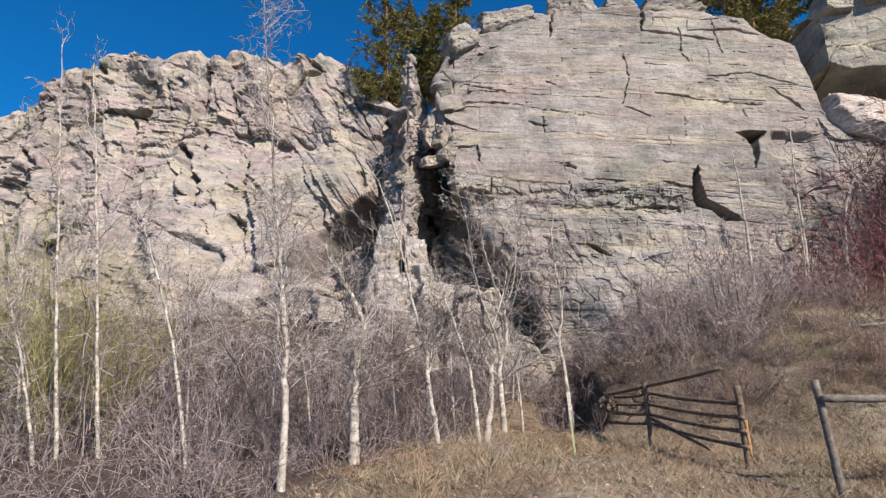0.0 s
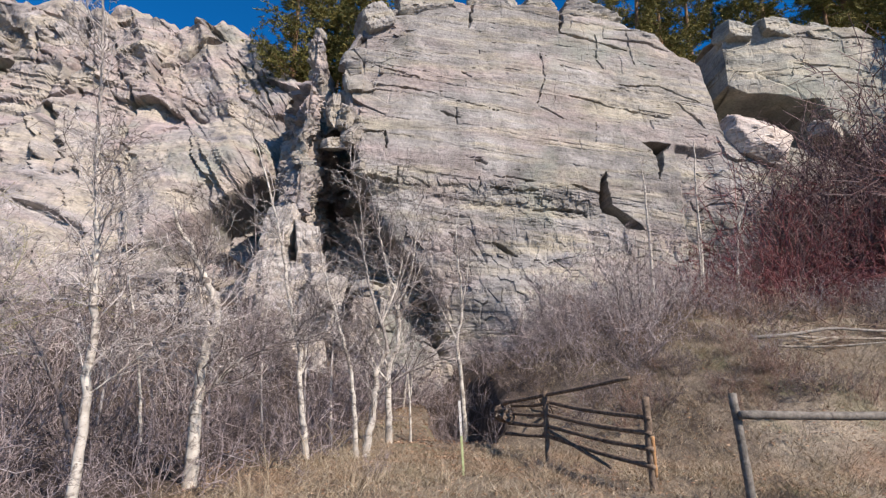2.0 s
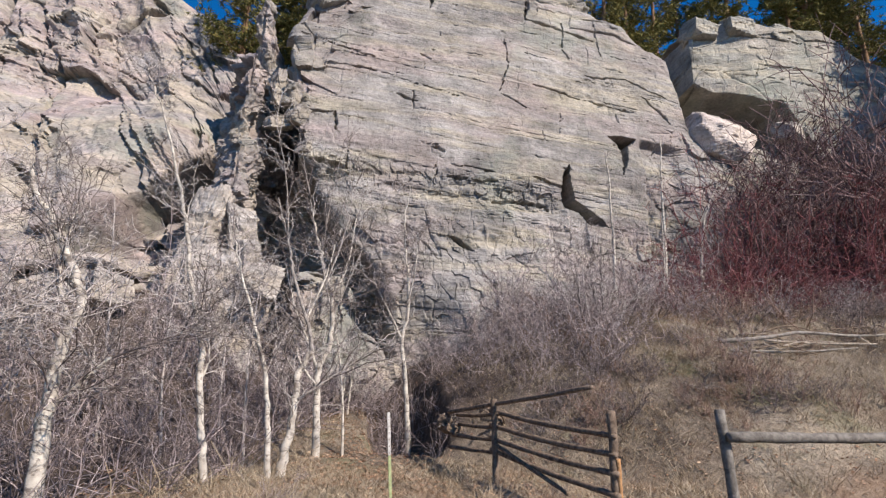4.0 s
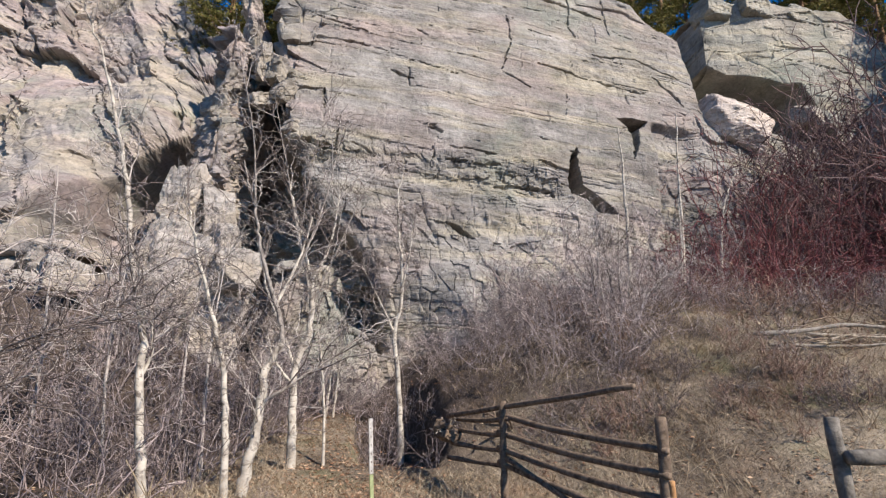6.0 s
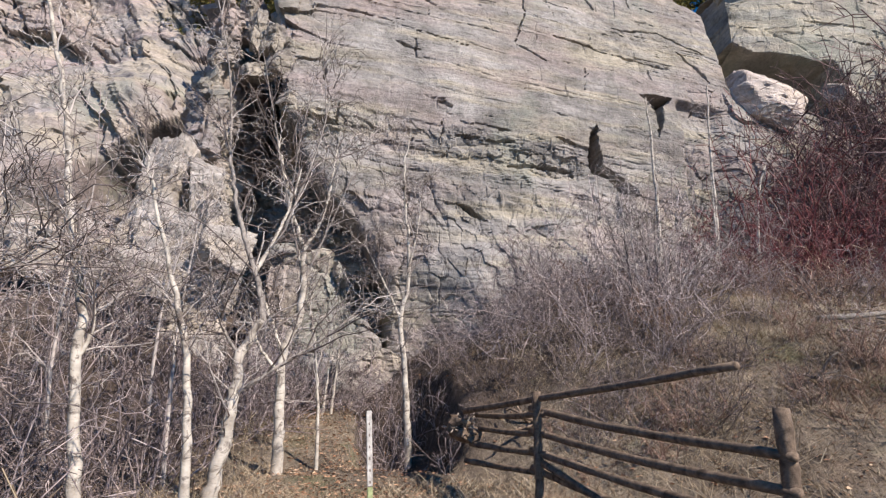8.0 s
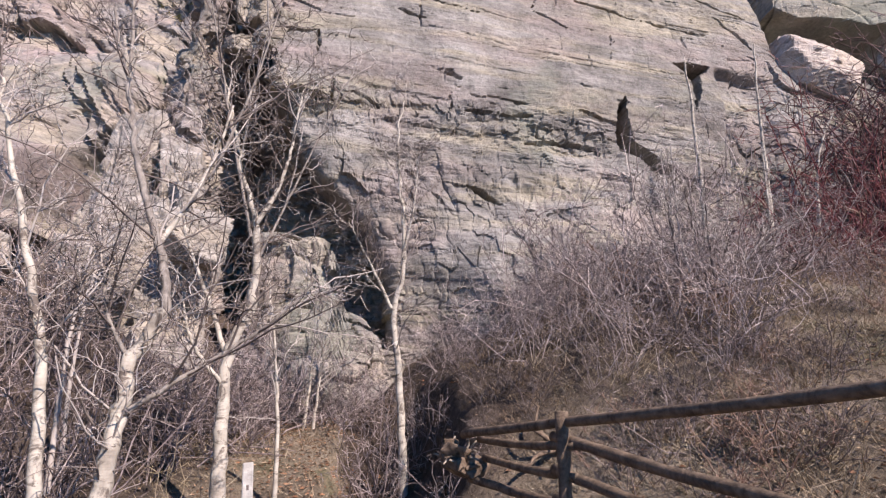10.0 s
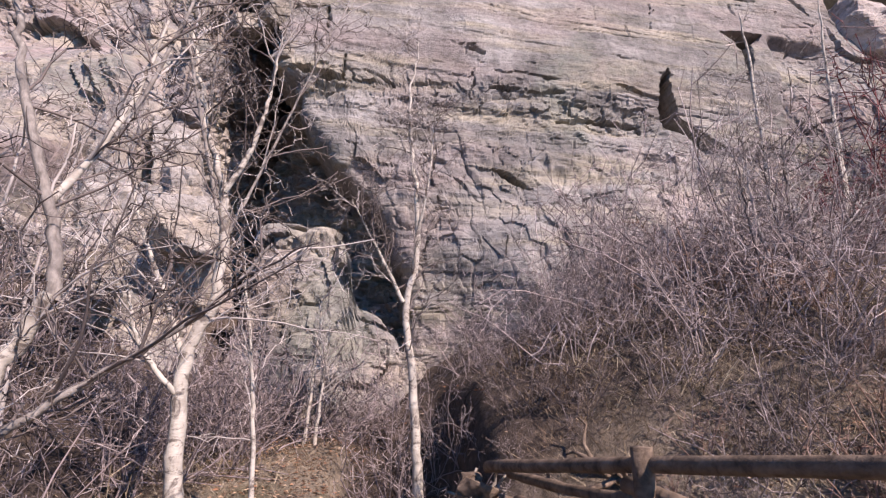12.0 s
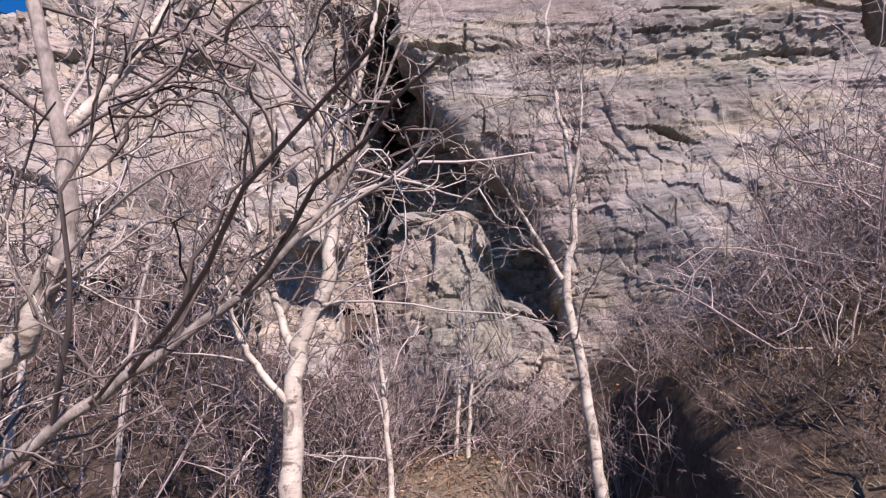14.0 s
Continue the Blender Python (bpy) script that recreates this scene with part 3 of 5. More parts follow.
def build_main_cliff(cliff):
    def setback(x, z):
        s = np.interp(z, [0.5, 4.0, 5.2, 6.1, 6.7, 8.6, 9.0, 10, 12, 15, 18.5], [-2.6, -1.7, -1.1, -0.3, 0.02, 0.03, -0.02, 0.02, 0.5, 1.35, 1.9])
        s = s + 0.16 * np.exp(-((z - 8.4 + 0.04 * x) / 0.4) ** 2) * (smooth(1.9 - x, 0, 0.8) + smooth(x, 6.9, 7.4) * smooth(9.2 - x, 0, 0.4))
        s = np.where(s < 0, s * smooth(x, 3.4, 6.0), s)
        # the upper wall ends in a corner; a lower shelf runs on
        s = s + 3.4 * smooth(x, 14.7, 15.15) * smooth(z + 0.25 * vnoise(x * 0.9, 2.0), 12.3, 12.75)
        s = s + 0.35 * smooth(x, 12.2, 12.5) * smooth(11.4 - z, 0, 0.3) * smooth(14.5 - x, 0, 1.0) + 0.05 * smooth(x, 9.05, 9.12) * smooth(9.4 - z, 0, 0.3)
        return s

    def relief(x, z, u):
        d = strata(x, z, 11, 0.10, amp=0.24, crack=0.2, thin=0.2, thick=1.0, wave=0.07, line=0.013)
        d = d + 0.5 * strata(x, z, 12, 0.10, amp=0.16, crack=0.16, thin=0.06, thick=0.3, wave=0.07, line=0.01, joint=(0.4, 2.2)) * smooth(vnoise(x * 0.35, z * 0.8, 0, 57), -0.3, 0.4)
        # thin broken courses below the overhang, smooth slab above and below
        course = np.exp(-((z - 8.55 + 0.05 * (x - 5)) / 0.55) ** 2) * smooth(9.3 - x, 0, 1.0)
        d = d + course * (fractured(x, z, 21, 0.5, 0.3, 0.1, 0.07) + fractured(x, z, 23, 0.24, 0.24, 0.1, 0.045))
        low = smooth(8.2 - z, 0, 1.5)
        d = d + low * (fractured(x, z, 27, 0.8, 1.3, 0.06, 0.09) + fractured(x, z, 29, 0.3, 0.45, 0.08, 0.05) + 0.35 * strata(x, z, 13, 0.1, amp=0.5, crack=0.25, thin=0.1, thick=0.5, wave=0.05, line=0.013, joint=(0.3, 1.2)) + 0.12 * fbm(x * 0.9, z * 0.8, 0, 4, 28))
        left = smooth(2.2 - x, 0, 2.4)
        d = d + left * (fractured(u, z, 25, 0.9, 0.7, 0.3, 0.2) * (0.4 + 0.6 * (x < 0.3)))
        top = smooth(z, 15.6, 16.8)
        d = d + top * (strata(x, z, 61, 0.05, thin=0.6, thick=1.4, joint=(0.9, 2.6), amp=0.45, crack=1.0) + 0.15 * fbm(x * 0.5, z * 0.7, 0, 3, 63))
        shelf = smooth(x, 12.4, 13.2) * smooth(12.2 - z, 0, 0.5)
        d = d + shelf * (fractured(x, z, 65, 0.9, 0.8, 0.15, 0.08) + fractured(x, z, 66, 0.4, 0.3, 0.15, 0.035))
        d = d + 0.13 * fbm(x * 0.28, z * 0.35, 0, 3, 51) + 0.010 * fbm(x * 1.6, z * 7.0 + x * 0.6, 0, 3, 53) + 0.035 * fbm(x * 2.2, z * 2.8, 0, 4, 54) * smooth(vnoise(x * 0.4, z * 0.5, 0, 55), -0.5, 0.5)
        return carve(d, "main", x, z, 1.0)

    def shift(x, z):
        e = np.interp(z, [0.5, 4.0, 4.6, 5.3, 5.8, 6.4, 7.3, 8.0, 8.75, 9.0, 9.8, 11.3, 13, 14.6, 16.5, 18.4], [3.4, 3.3, 3.1, 2.65, 2.45, 1.85, 1.1, 0.65, 0.5, 0.15, 0.0, -0.3, -0.6, -0.6, 0.1, 1.0])
        return e * smooth(6.5 - x, 0, 6.0)

    def top(x, u):
        return np.interp(x, [-1, 0.6, 1.2, 3, 5, 7, 9, 11.7, 13, 14.2, 15.0, 15.4, 18, 21, 24, 30], [16.2, 16.5, 17.1, 18.2, 18.5, 18.3, 18.3, 17.7, 17.2, 16.6, 16.0, 15.4, 15.0, 14.2, 13.0, 12.5]) + 0.25 * fbm(x * 0.9, 0, 0, 3, 3)

    plan = [(0.9, 25), (0.35, 22.5), (0.1, 20.2), (0.08, 19.5), (0.1, 19.1), (0.3, 18.95), (0.8, 18.93), (2, 18.95), (5, 18.95), (10, 18.95), (14.2, 19.15), (16, 19.5), (19, 20.0), (22, 20.2), (30, 20.8)]
    cliff_sheet("main_wall", plan, 0.043, 0.6, top, 0.04, setback, relief, shift, rock_main, (0.3, 0.7, 1.3, 2.2, 3.5), cliff, (0.0, -1.0))


def build_left_cliff(cliff):
    def setback(x, z):
        s = np.interp(z, [2, 4, 6, 8, 11.3, 15, 18, 21, 25], [-13.5, -11.6, -9.8, -8.6, -6.6, -2.4, -1.0, 0.0, 1.0])
        s = s + 0.9 * vnoise(x * 0.35, z * 0.3, 0, 44) * smooth(21 - z, 0, 6)
        edge = np.interp(z, [4, 6.7, 8.4, 10.0, 11.0], [-6.9, -6.6, -5.7, -4.2, -2.95])
        s = s + 1.8 * smooth(x, -7.5, -5.0) * smooth(11.5 - z, 0, 3) + 3.5 * smooth(x - edge, -0.2, 0.9) * smooth(z, 3.5, 4.5)
        return s * (1 - 0.45 * smooth(-14 - x, 0, 8))

    def relief(x, z, u):
        wu, wz = u + 0.6 * fbm(u * 0.3, z * 0.3, 0, 3, 41), z + 0.6 * fbm(u * 0.3, z * 0.3, 5, 3, 42)
        d = fractured(wu, wz, 131, 3.0, 5.0, 0.45, 0.55) + (1 - 0.45 * smooth(x, -11, -8)) * (fractured(wu, wz, 33, 1.1, 2.2, 0.5, 0.24) + fractured(wu, wz, 35, 0.5, 1.1, 0.5, 0.06)) + 0.06 * fbm(u * 1.8, z * 1.8, 2, 4, 39)
        # beds lie flat on the far buttresses and stand steep beside the chimney
        steep = smooth(x, -13, -8)
        beds = (1 - steep) * strata(u, z, 36, 0.22, hi=30, thin=0.14, thick=0.7, amp=1.2, joint=(0.6, 2.0), crack=0.5) + steep * strata(u, 0.6 * z, 37, 0.85, lo=-60, hi=90, thin=0.12, thick=0.9, amp=0.7, joint=(0.8, 3.0), crack=0.35)
        d = d + beds * (0.25 + 0.95 * smooth(vnoise(u * 0.28, z * 0.3, 3, 38), -0.2, 0.35))
        rib = 1 - np.abs(fbm((u + 0.4 * z) * 0.2, z * 0.10, 0, 2, 45))
        d = d + 0.9 * (rib - 0.6) + 0.05 * fbm(u * 1.7 + z, z * 1.2, 0, 4, 40)
        d = carve(d, "left", x, z, 3.0)
        hole = 0.3 * np.exp(-(((x + 6.4) / 0.9) ** 2 + ((z - 13.6) / 0.55) ** 2)) + np.exp(-(((x + 16) / 0.4) ** 2 + ((z - 17.5) / 1.2) ** 2))
        return d - 0.6 * hole

    def top(x, u):
        z = np.interp(x, [-60, -46, -36, -30.7, -28.6, -26.8, -24.2, -23.8, -22.2, -20, -19, -17.5, -16, -14.2, -12.7, -10.7, -9, -7.4, -6, -5.1, -4.2, -3.4, -3.0], [15, 17, 19.8, 21.0, 20.8, 22.6, 23.0, 24.4, 25.0, 23.5, 24.9, 24.6, 23.0, 23.9, 23.1, 22.2, 23.1, 22.3, 21.4, 21.2, 19.4, 17.6, 16.5])
        return z + 0.2 + smooth(-5.5 - x, 0, 3) * (0.25 * vnoise(u * 0.9, 0, 0, 6) + 0.22 * vnoise(u * 2.6, 0, 0, 7))

    plan = [(-46, 38), (-33, 33.5), (-24, 32), (-15, 31), (-8, 30), (-5, 29.5), (-3.9, 29.4), (-3.5, 29.5), (-3.2, 30.2), (-3.1, 33)]
    cliff_sheet("broken_wall", plan, 0.095, 2.0, top, 0.09, setback, relief, lambda x, z: 0 * z, rock_left, (0.4, 1.0, 2.0, 3.5), cliff, (0.0, -1.0))


def build_outcrop(cliff):
    def relief(x, z, u):
        return strata(x, z, 71, 0.16, thin=0.5, thick=1.7, joint=(1.6, 3.6), amp=0.5, crack=0.65, wave=0.06, line=0.014) + fractured(u, z, 73, 2.6, 1.8, 0.05, 0.10) + fractured(u, z, 74, 0.5, 0.4, 0.05, 0.025) + 0.08 * fbm(x * 0.5, z * 0.6, 0, 3, 75)

    def setback(x, z):
        # the foot is hollowed out under a roof that falls to the right
        roof = np.interp(x, [15, 16.4, 17.1, 18, 20, 20.6, 21.5], [15.7, 15.4, 15.0, 14.9, 14.45, 13.2, 11.8]) + 0.12 * vnoise(x * 1.5, 0.5, 0, 76)
        return 4.4 * smooth(roof - z, -0.05, 0.3) + 0.45 * smooth(z, 14, 19.5)

    def top(x, u):
        return np.interp(x, [15.2, 16.4, 17, 19, 20.5, 23, 25, 28, 34], [18.2, 18.5, 18.9, 19.0, 18.8, 18.2, 17.5, 16.4, 15.2]) + 0.3 * fbm(x * 0.8, 0, 0, 3, 8)

    plan = [(16.8, 28), (16.5, 24), (16.3, 21.7), (16.3, 21.35), (16.3, 21.2), (16.34, 21.12), (16.5, 21.08), (18.0, 20.8), (20, 20.2), (24, 19.6), (29, 20)]
    cliff_sheet("outcrop_wall", plan, 0.055, 12.0, top, 0.055, setback, relief, lambda x, z: 0 * z, rock_grey, (0.3, 0.8, 1.6, 3), cliff)


def rock_block(name, size, seed, material, rough=0.05, worn=False):
    """An angular broken block: many flat cuts with chipped edges."""
    n, m = 72, 44
    th = np.linspace(0, 2 * math.pi, n)[:, None]
    ph = np.linspace(-math.pi / 2, math.pi / 2, m)[None, :]
    d = np.stack([np.cos(ph) * np.cos(th), np.cos(ph) * np.sin(th), np.sin(ph) + 0 * th], -1)
    g = np.random.default_rng(seed)
    r = np.full(d.shape[:2], 9.0)
    axes = [np.array(a, float) for a in ((1, 0, 0), (-1, 0, 0), (0, 1, 0), (0, -1, 0), (0, 0, 1), (0, 0, -1))]
    cuts = [(a + g.normal(0, 0.14, 3), g.uniform(0.85, 1.0)) for a in axes] + [(g.normal(size=3), g.uniform(0.9, 1.15) if worn else g.uniform(1.0, 1.3)) for _ in range(30 if worn else 13)]
    for c, w in cuts:
        c = c / np.linalg.norm(c)
        r = np.minimum(r, w / np.maximum((d * c).sum(-1), 0.12))
    p = d * r[..., None]
    q = p * np.array(size)
    h1, h2, h3, dx, dy, gap = cells(q[..., 0] * 1.7 + q[..., 1] * 1.1, q[..., 2] * 2.1 + q[..., 1] * 0.7, seed)
    k = 0.9 * h1 + 0.6 * h2 * dx - 1.1 * np.exp(-(gap / 0.07) ** 2) + 0.6 * fbm(q[..., 0] * 3, q[..., 1] * 3, q[..., 2] * 3, 3, seed)
    p = p * (1 + rough * k * np.cos(ph) ** 0.5)[..., None] * np.array(size) / 2
    p[-1] = p[0]
    return mesh_of(name, p.reshape(-1, 3), grid_faces(n, m), material, False)


def rock_pillar(name, plan, z0, top, label, seed, material, lean=(0.0, 0.0), amp=1.0, size=(0.6, 0.75), back=(0.12, 0.3, 0.5), beds=0.45, fine=1.0):
    """A standing mass of cracked rock on the plan line given, with its top heights along x."""
    def relief(x, z, u):
        d = fractured(u, z, seed, size[0], size[1], 0.15, 0.26 * amp) + fractured(u, z, seed + 2, 0.28, 0.2, 0.1, 0.07 * amp * fine) + fractured(u, z, seed + 6, 0.5, 0.6, 0.2, 0.11 * amp)
        return d + beds * amp * strata(u, z, seed + 4, 0.1, thin=0.14, thick=0.5, joint=(0.3, 1.1)) + 0.05 * fine * fbm(u * 3, z * 3, 0, 3, seed)

    def tops(x, u):
        return np.interp(x, [t[0] for t in top], [t[1] for t in top]) + 0.12 * fbm(x * 2.5, 0, 0, 2, seed)

    ob = cliff_sheet(name, plan, 0.055, z0, tops, 0.055, lambda x, z: lean[1] * (z - z0), relief, lambda x, z: lean[0] * (z - z0), material, back, None)
    return tagged(ob, label, "rock pillar", "rock pillars")


main_cliff = tagged(empty("cliff", pose(7, 19, 2)), "tall grey bedded rock cliff with ledges and dark cracks", "cliff")
main_cliff.matrix_world = pose(0, 0, 0)
build_main_cliff(main_cliff)
left_cliff = tagged(empty("cliff", pose(0, 0, 0)), "broken pinkish grey rock cliff with tilted jagged facets", "cliff")
build_left_cliff(left_cliff)
outcrop = tagged(empty("rock_outcrop", pose(0, 0, 0)), "square grey layered rock outcrop above the shelf", "rock outcrop")
build_outcrop(outcrop)

def block_pillar(label, seed, *blocks):
    """An upright pile of broken blocks: place, size and turn of each."""
    x, y, z = blocks[0][0]
    root = tagged(empty("rock_pillar", pose(x, y, 2.0)), label, "rock pillar", "rock pillars")
    for k, (place, size, turn) in enumerate(blocks):
        b = part("block", rock_block("block", size, seed + k, rock_pale, 0.07), root)
        b.matrix_world = pose(*place, *turn)


block_pillar("pale upright cracked rock pillar at the cliff foot", 801, ((-2.1, 18.1, 3.2), (1.3, 1.8, 2.8), (0, 4, 10)), ((-2.1, 17.9, 4.9), (1.05, 1.5, 1.7), (4, -5, 30)),
             ((-1.95, 18.0, 6.2), (0.9, 1.4, 2.2), (3, 9, -8)), ((-2.4, 17.7, 5.0), (0.6, 0.9, 1.3), (0, 12, 20)), ((-1.8, 17.5, 4.3), (0.8, 0.9, 1.3), (6, -8, 40)))
block_pillar("pale split rock pillar beside the chimney", 821, ((-1.1, 18.1, 3.2), (1.5, 1.8, 2.8), (0, -4, 5)), ((-1.2, 17.9, 4.8), (1.1, 1.4, 1.7), (3, 6, -20)),
             ((-1.05, 18.0, 5.9), (0.75, 1.3, 1.9), (2, -9, 12)), ((-0.8, 17.6, 5.3), (0.7, 0.9, 1.2), (0, -14, 24)), ((-0.6, 17.5, 4.2), (0.8, 0.9, 1.3), (5, 10, -30)))
rock_pillar("rock_pillar", [(-2.9, 23), (-2.6, 19.7), (-1.95, 18.7), (-1.4, 19.0), (-1.2, 23)], 4.0, [(-3.0, 12.4), (-2.3, 11.8), (-1.7, 12.6), (-1.1, 11.5)], "grey leaning rock fin beside the chimney", 521, rock_left, (0.04, 0.03), 1.2, (0.9, 1.8), (0.12, 0.3, 0.5), 0.15)
rock_pillar("rock_pillar", [(-1.55, 24.5), (-1.5, 22.3), (-1.1, 21.7), (-0.45, 21.9), (-0.2, 24.5)], 9.0, [(-1.6, 16.2), (-1.2, 16.8), (-0.8, 16.6), (-0.5, 15.6), (-0.2, 14.4)], "leaning rock spike above the chimney", 531, rock_left, (-0.1, 0.02), 0.7, (0.8, 2.4), (0.08, 0.2), 0.1)
rock_pillar("rock_pillar", [(-1.0, 22.0), (-0.95, 20.2), (-0.75, 19.6), (-0.3, 19.35), (0.35, 19.3), (0.8, 19.6)], 10.9, [(-1.0, 15.9), (-0.5, 16.3), (0.2, 16.9), (0.8, 17.2)], "grey shattered rock rib between the slot and the smooth face", 551, rock_main, (0.24, 0.27), 0.9, (0.7, 0.55), (0.15, 0.4, 0.9), 0.4)
rock_pillar("rock_wall", [(-3.6, 24.6), (-1.5, 23.6), (0.4, 23.4), (1.6, 24.5)], 2.0, [(-3.6, 15), (-1.5, 13.6), (0.2, 14.6), (1.6, 16.5)], "dark rock wall closing the chimney", 541, rock_left, (0.0, 0.06), 1.6, (1.2, 1.5), (0.4, 1.0, 2.0))
rock_pillar("rock_pillar", [(-0.5, 19.6), (-0.35, 18.2), (0.3, 17.7), (1.0, 17.4), (1.7, 17.2), (2.4, 17.4), (3.1, 17.5), (3.6, 17.9), (3.9, 19)], 0.5, [(-0.5, 5.3), (0.4, 5.2), (1.5, 5.1), (2.1, 4.9), (2.35, 3.7), (3.2, 3.1), (3.8, 2.8)], "grey ledge of broken rock under the chimney", 561, rock_left, (0.0, 0.16), 0.7, (1.2, 1.2), (0.3, 0.8), 0.05, 0.6)
rock_pillar("rock_wall", [(-0.6, 23.0), (0.6, 21.6), (2.2, 20.6), (4.2, 20.0), (6.0, 19.7)], 0.5, [(-1, 10), (2, 9.6), (6, 9.0)], "dark hollow rock wall under the overhang", 581, rock_left, (0.0, 0.0), 1.2, (1.0, 0.8), (0.5,))
rock_pillar("rock_ledge", [(-9.5, 21.0), (-8.0, 18.9), (-6.2, 17.9), (-4.8, 17.2), (-3.9, 17.2), (-3.6, 18.5)], 2.0, [(-9.5, 4.6), (-7.5, 4.9), (-5.6, 5.3), (-4.2, 5.2), (-3.0, 4.7)], "broad pale tilted rock ledge above the brush", 571, rock_pale, (0.0, 0.28), 1.3, (1.6, 0.6), (0.6, 1.4, 2.6))

def boulder(seed, x, y, z, size, lean, label):
    me = rock_block("boulder", size, seed, rock_pink if "pink" in label else rock_left if "mound" in label or "wedged" in label else rock_pale, 0.03 if "smooth" in label else 0.12 if "wedged" in label else 0.05, "smooth" in label)
    b = new("boulder", me)
    b.matrix_world = pose(x, y, z, *lean)
    tagged(b, label, "boulder", "boulders")


boulder(200, -0.4, 16.9, 4.6, (1.1, 1.0, 0.9), (0, 8, 20), "pale angular boulder below the chimney")
boulder(201, -1.6, 16.2, 3.9, (1.3, 1.0, 0.8), (8, 4, 30), "pale boulder half sunk in the slope")
boulder(202, -0.6, 19.6, 10.35, (0.95, 0.85, 0.42), (10, -10, 20), "grey rock wedged in the chimney")
boulder(203, -7.2, 18.3, 4.6, (1.3, 1.0, 0.9), (6, 6, -10), "pale grey boulder on the slope")
boulder(204, -3.6, 16.6, 4.2, (1.0, 0.9, 0.8), (4, 10, 25), "grey boulder on the slope")
boulder(205, 16.2, 20.1, 12.05, (3.1, 1.8, 2.0), (0, 14, 4), "smooth pale pink boulder on the shelf")
boulder(206, 19.9, 20.1, 12.9, (1.1, 0.9, 0.9), (0, 5, 20), "pale boulder under the outcrop")
boulder(207, 1.75, 16.6, float(ground_z(1.75, 16.6)) + 0.4, (0.5, 0.5, 1.2), (5, 3, 20), "pale upright rock beside the path")
boulder(210, 24.4, 19.0, 11.5, (5.0, 3.0, 4.2), (0, 10, 8), "dark grey mound of rock under the outcrop")


def cap_block(seed, owner, x, y, z, size, turn):
    me = rock_block("block", size, seed, rock_main if owner is main_cliff else rock_grey)
    part("block", me, owner).matrix_world = pose(x, y, z, *turn)


cap_block(700, main_cliff, 2.6, 21.4, 17.6, (2.6, 1.8, 1.3), (0, -8, 5))
cap_block(701, main_cliff, 5.6, 21.5, 18.3, (2.2, 1.7, 1.2), (0, 4, -6))
cap_block(702, main_cliff, 7.6, 21.6, 18.3, (1.7, 1.5, 1.1), (0, -5, 8))
cap_block(703, main_cliff, 10.0, 21.6, 18.0, (2.9, 1.8, 1.3), (0, 7, 3))
cap_block(704, main_cliff, 12.6, 21.6, 17.2, (1.6, 1.4, 0.9), (0, 9, -8))
cap_block(705, main_cliff, 0.6, 21.0, 16.4, (1.5, 1.6, 1.3), (0, -22, 12))
# broken blocks in the slot beside the smooth face
for k, (x, y, z, size, turn) in enumerate([(-0.22, 19.3, 11.2, (0.5, 0.7, 0.9), (5, 10, -20)), (-0.72, 19.55, 11.5, (0.42, 0.7, 1.1), (0, -8, 12)), (-0.05, 19.3, 10.55, (0.55, 0.6, 0.6), (8, 14, 40)), (0.35, 19.1, 9.35, (0.5, 0.5, 0.45), (0, 10, 30))]):
    part("block", rock_block("block", size, 720 + k, rock_left, 0.11), main_cliff).matrix_world = pose(x, y, z, *turn)
cap_block(706, outcrop, 17.3, 21.6, 18.35, (1.5, 1.4, 1.1), (0, 3, 6))
cap_block(707, outcrop, 19.2, 21.3, 18.6, (1.9, 1.4, 1.1), (0, -4, -8))
cap_block(708, outcrop, 21.2, 21.1, 18.3, (2.0, 1.5, 0.9), (0, 8, 4))
cap_block(709, outcrop, 23.4, 20.9, 17.6, (2.0, 1.6, 0.9), (0, 12, 2))


def hill_top():
    xs = np.concatenate([np.linspace(-160, -50, 12), np.arange(-49, 40, 0.8), np.linspace(42, 160, 12)])
    vs = np.concatenate([np.arange(0, 12, 0.7), np.linspace(13, 120, 14)])
    xx, vv = np.meshgrid(xs, vs, indexing="ij")
    yw = np.interp(xx, [-60, -33, -24, -10, -7, -5, -3.2, -1.5, 0.5, 15, 16, 34], [44, 36, 34.6, 33.0, 32.4, 32.0, 31.0, 28, 23.5, 22.8, 23.0, 23.0])
    z0 = np.interp(xx, [-60, -33, -24, -19, -10, -7, -4, -2, 0, 2, 12, 15, 20, 30, 60], [14, 19.0, 23.0, 23.0, 21.4, 20.6, 17.4, 15.6, 16.0, 17.6, 17.4, 16.2, 18.2, 15, 15])
    zz = z0 + 0.3 * vv - 0.0006 * vv ** 2 + 0.25 * fbm(xx * 0.4, vv * 0.4, 0, 3, 91)
    p = np.stack([xx, yw + 0.2 + vv, zz], -1)
    me = mesh_of("hillside", p.reshape(-1, 3), grid_faces(len(xs), len(vs)), ground_mat)
    tagged(new("hillside", me), "dry grassy hillside above the cliff", "hillside", kind="structure")


hill_top()


# ---- plants ----
def wander(start, way, length, n, bend, r, droop=0.0):
    """A bent line of n points."""
    p, d = [np.array(start, float)], np.array(way, float)
    d /= np.linalg.norm(d)
    for _ in range(n - 1):
        d = d + r.normal(0, bend, 3) + np.array([0, 0, droop])
        d /= np.linalg.norm(d)
        p.append(p[-1] + d * length / (n - 1))
    return np.array(p)


def side_way(d, r, angle):
    a = np.cross(d, r.normal(size=3))
    a /= np.linalg.norm(a) + 1e-9
    return d * math.cos(angle) + a * math.sin(angle)


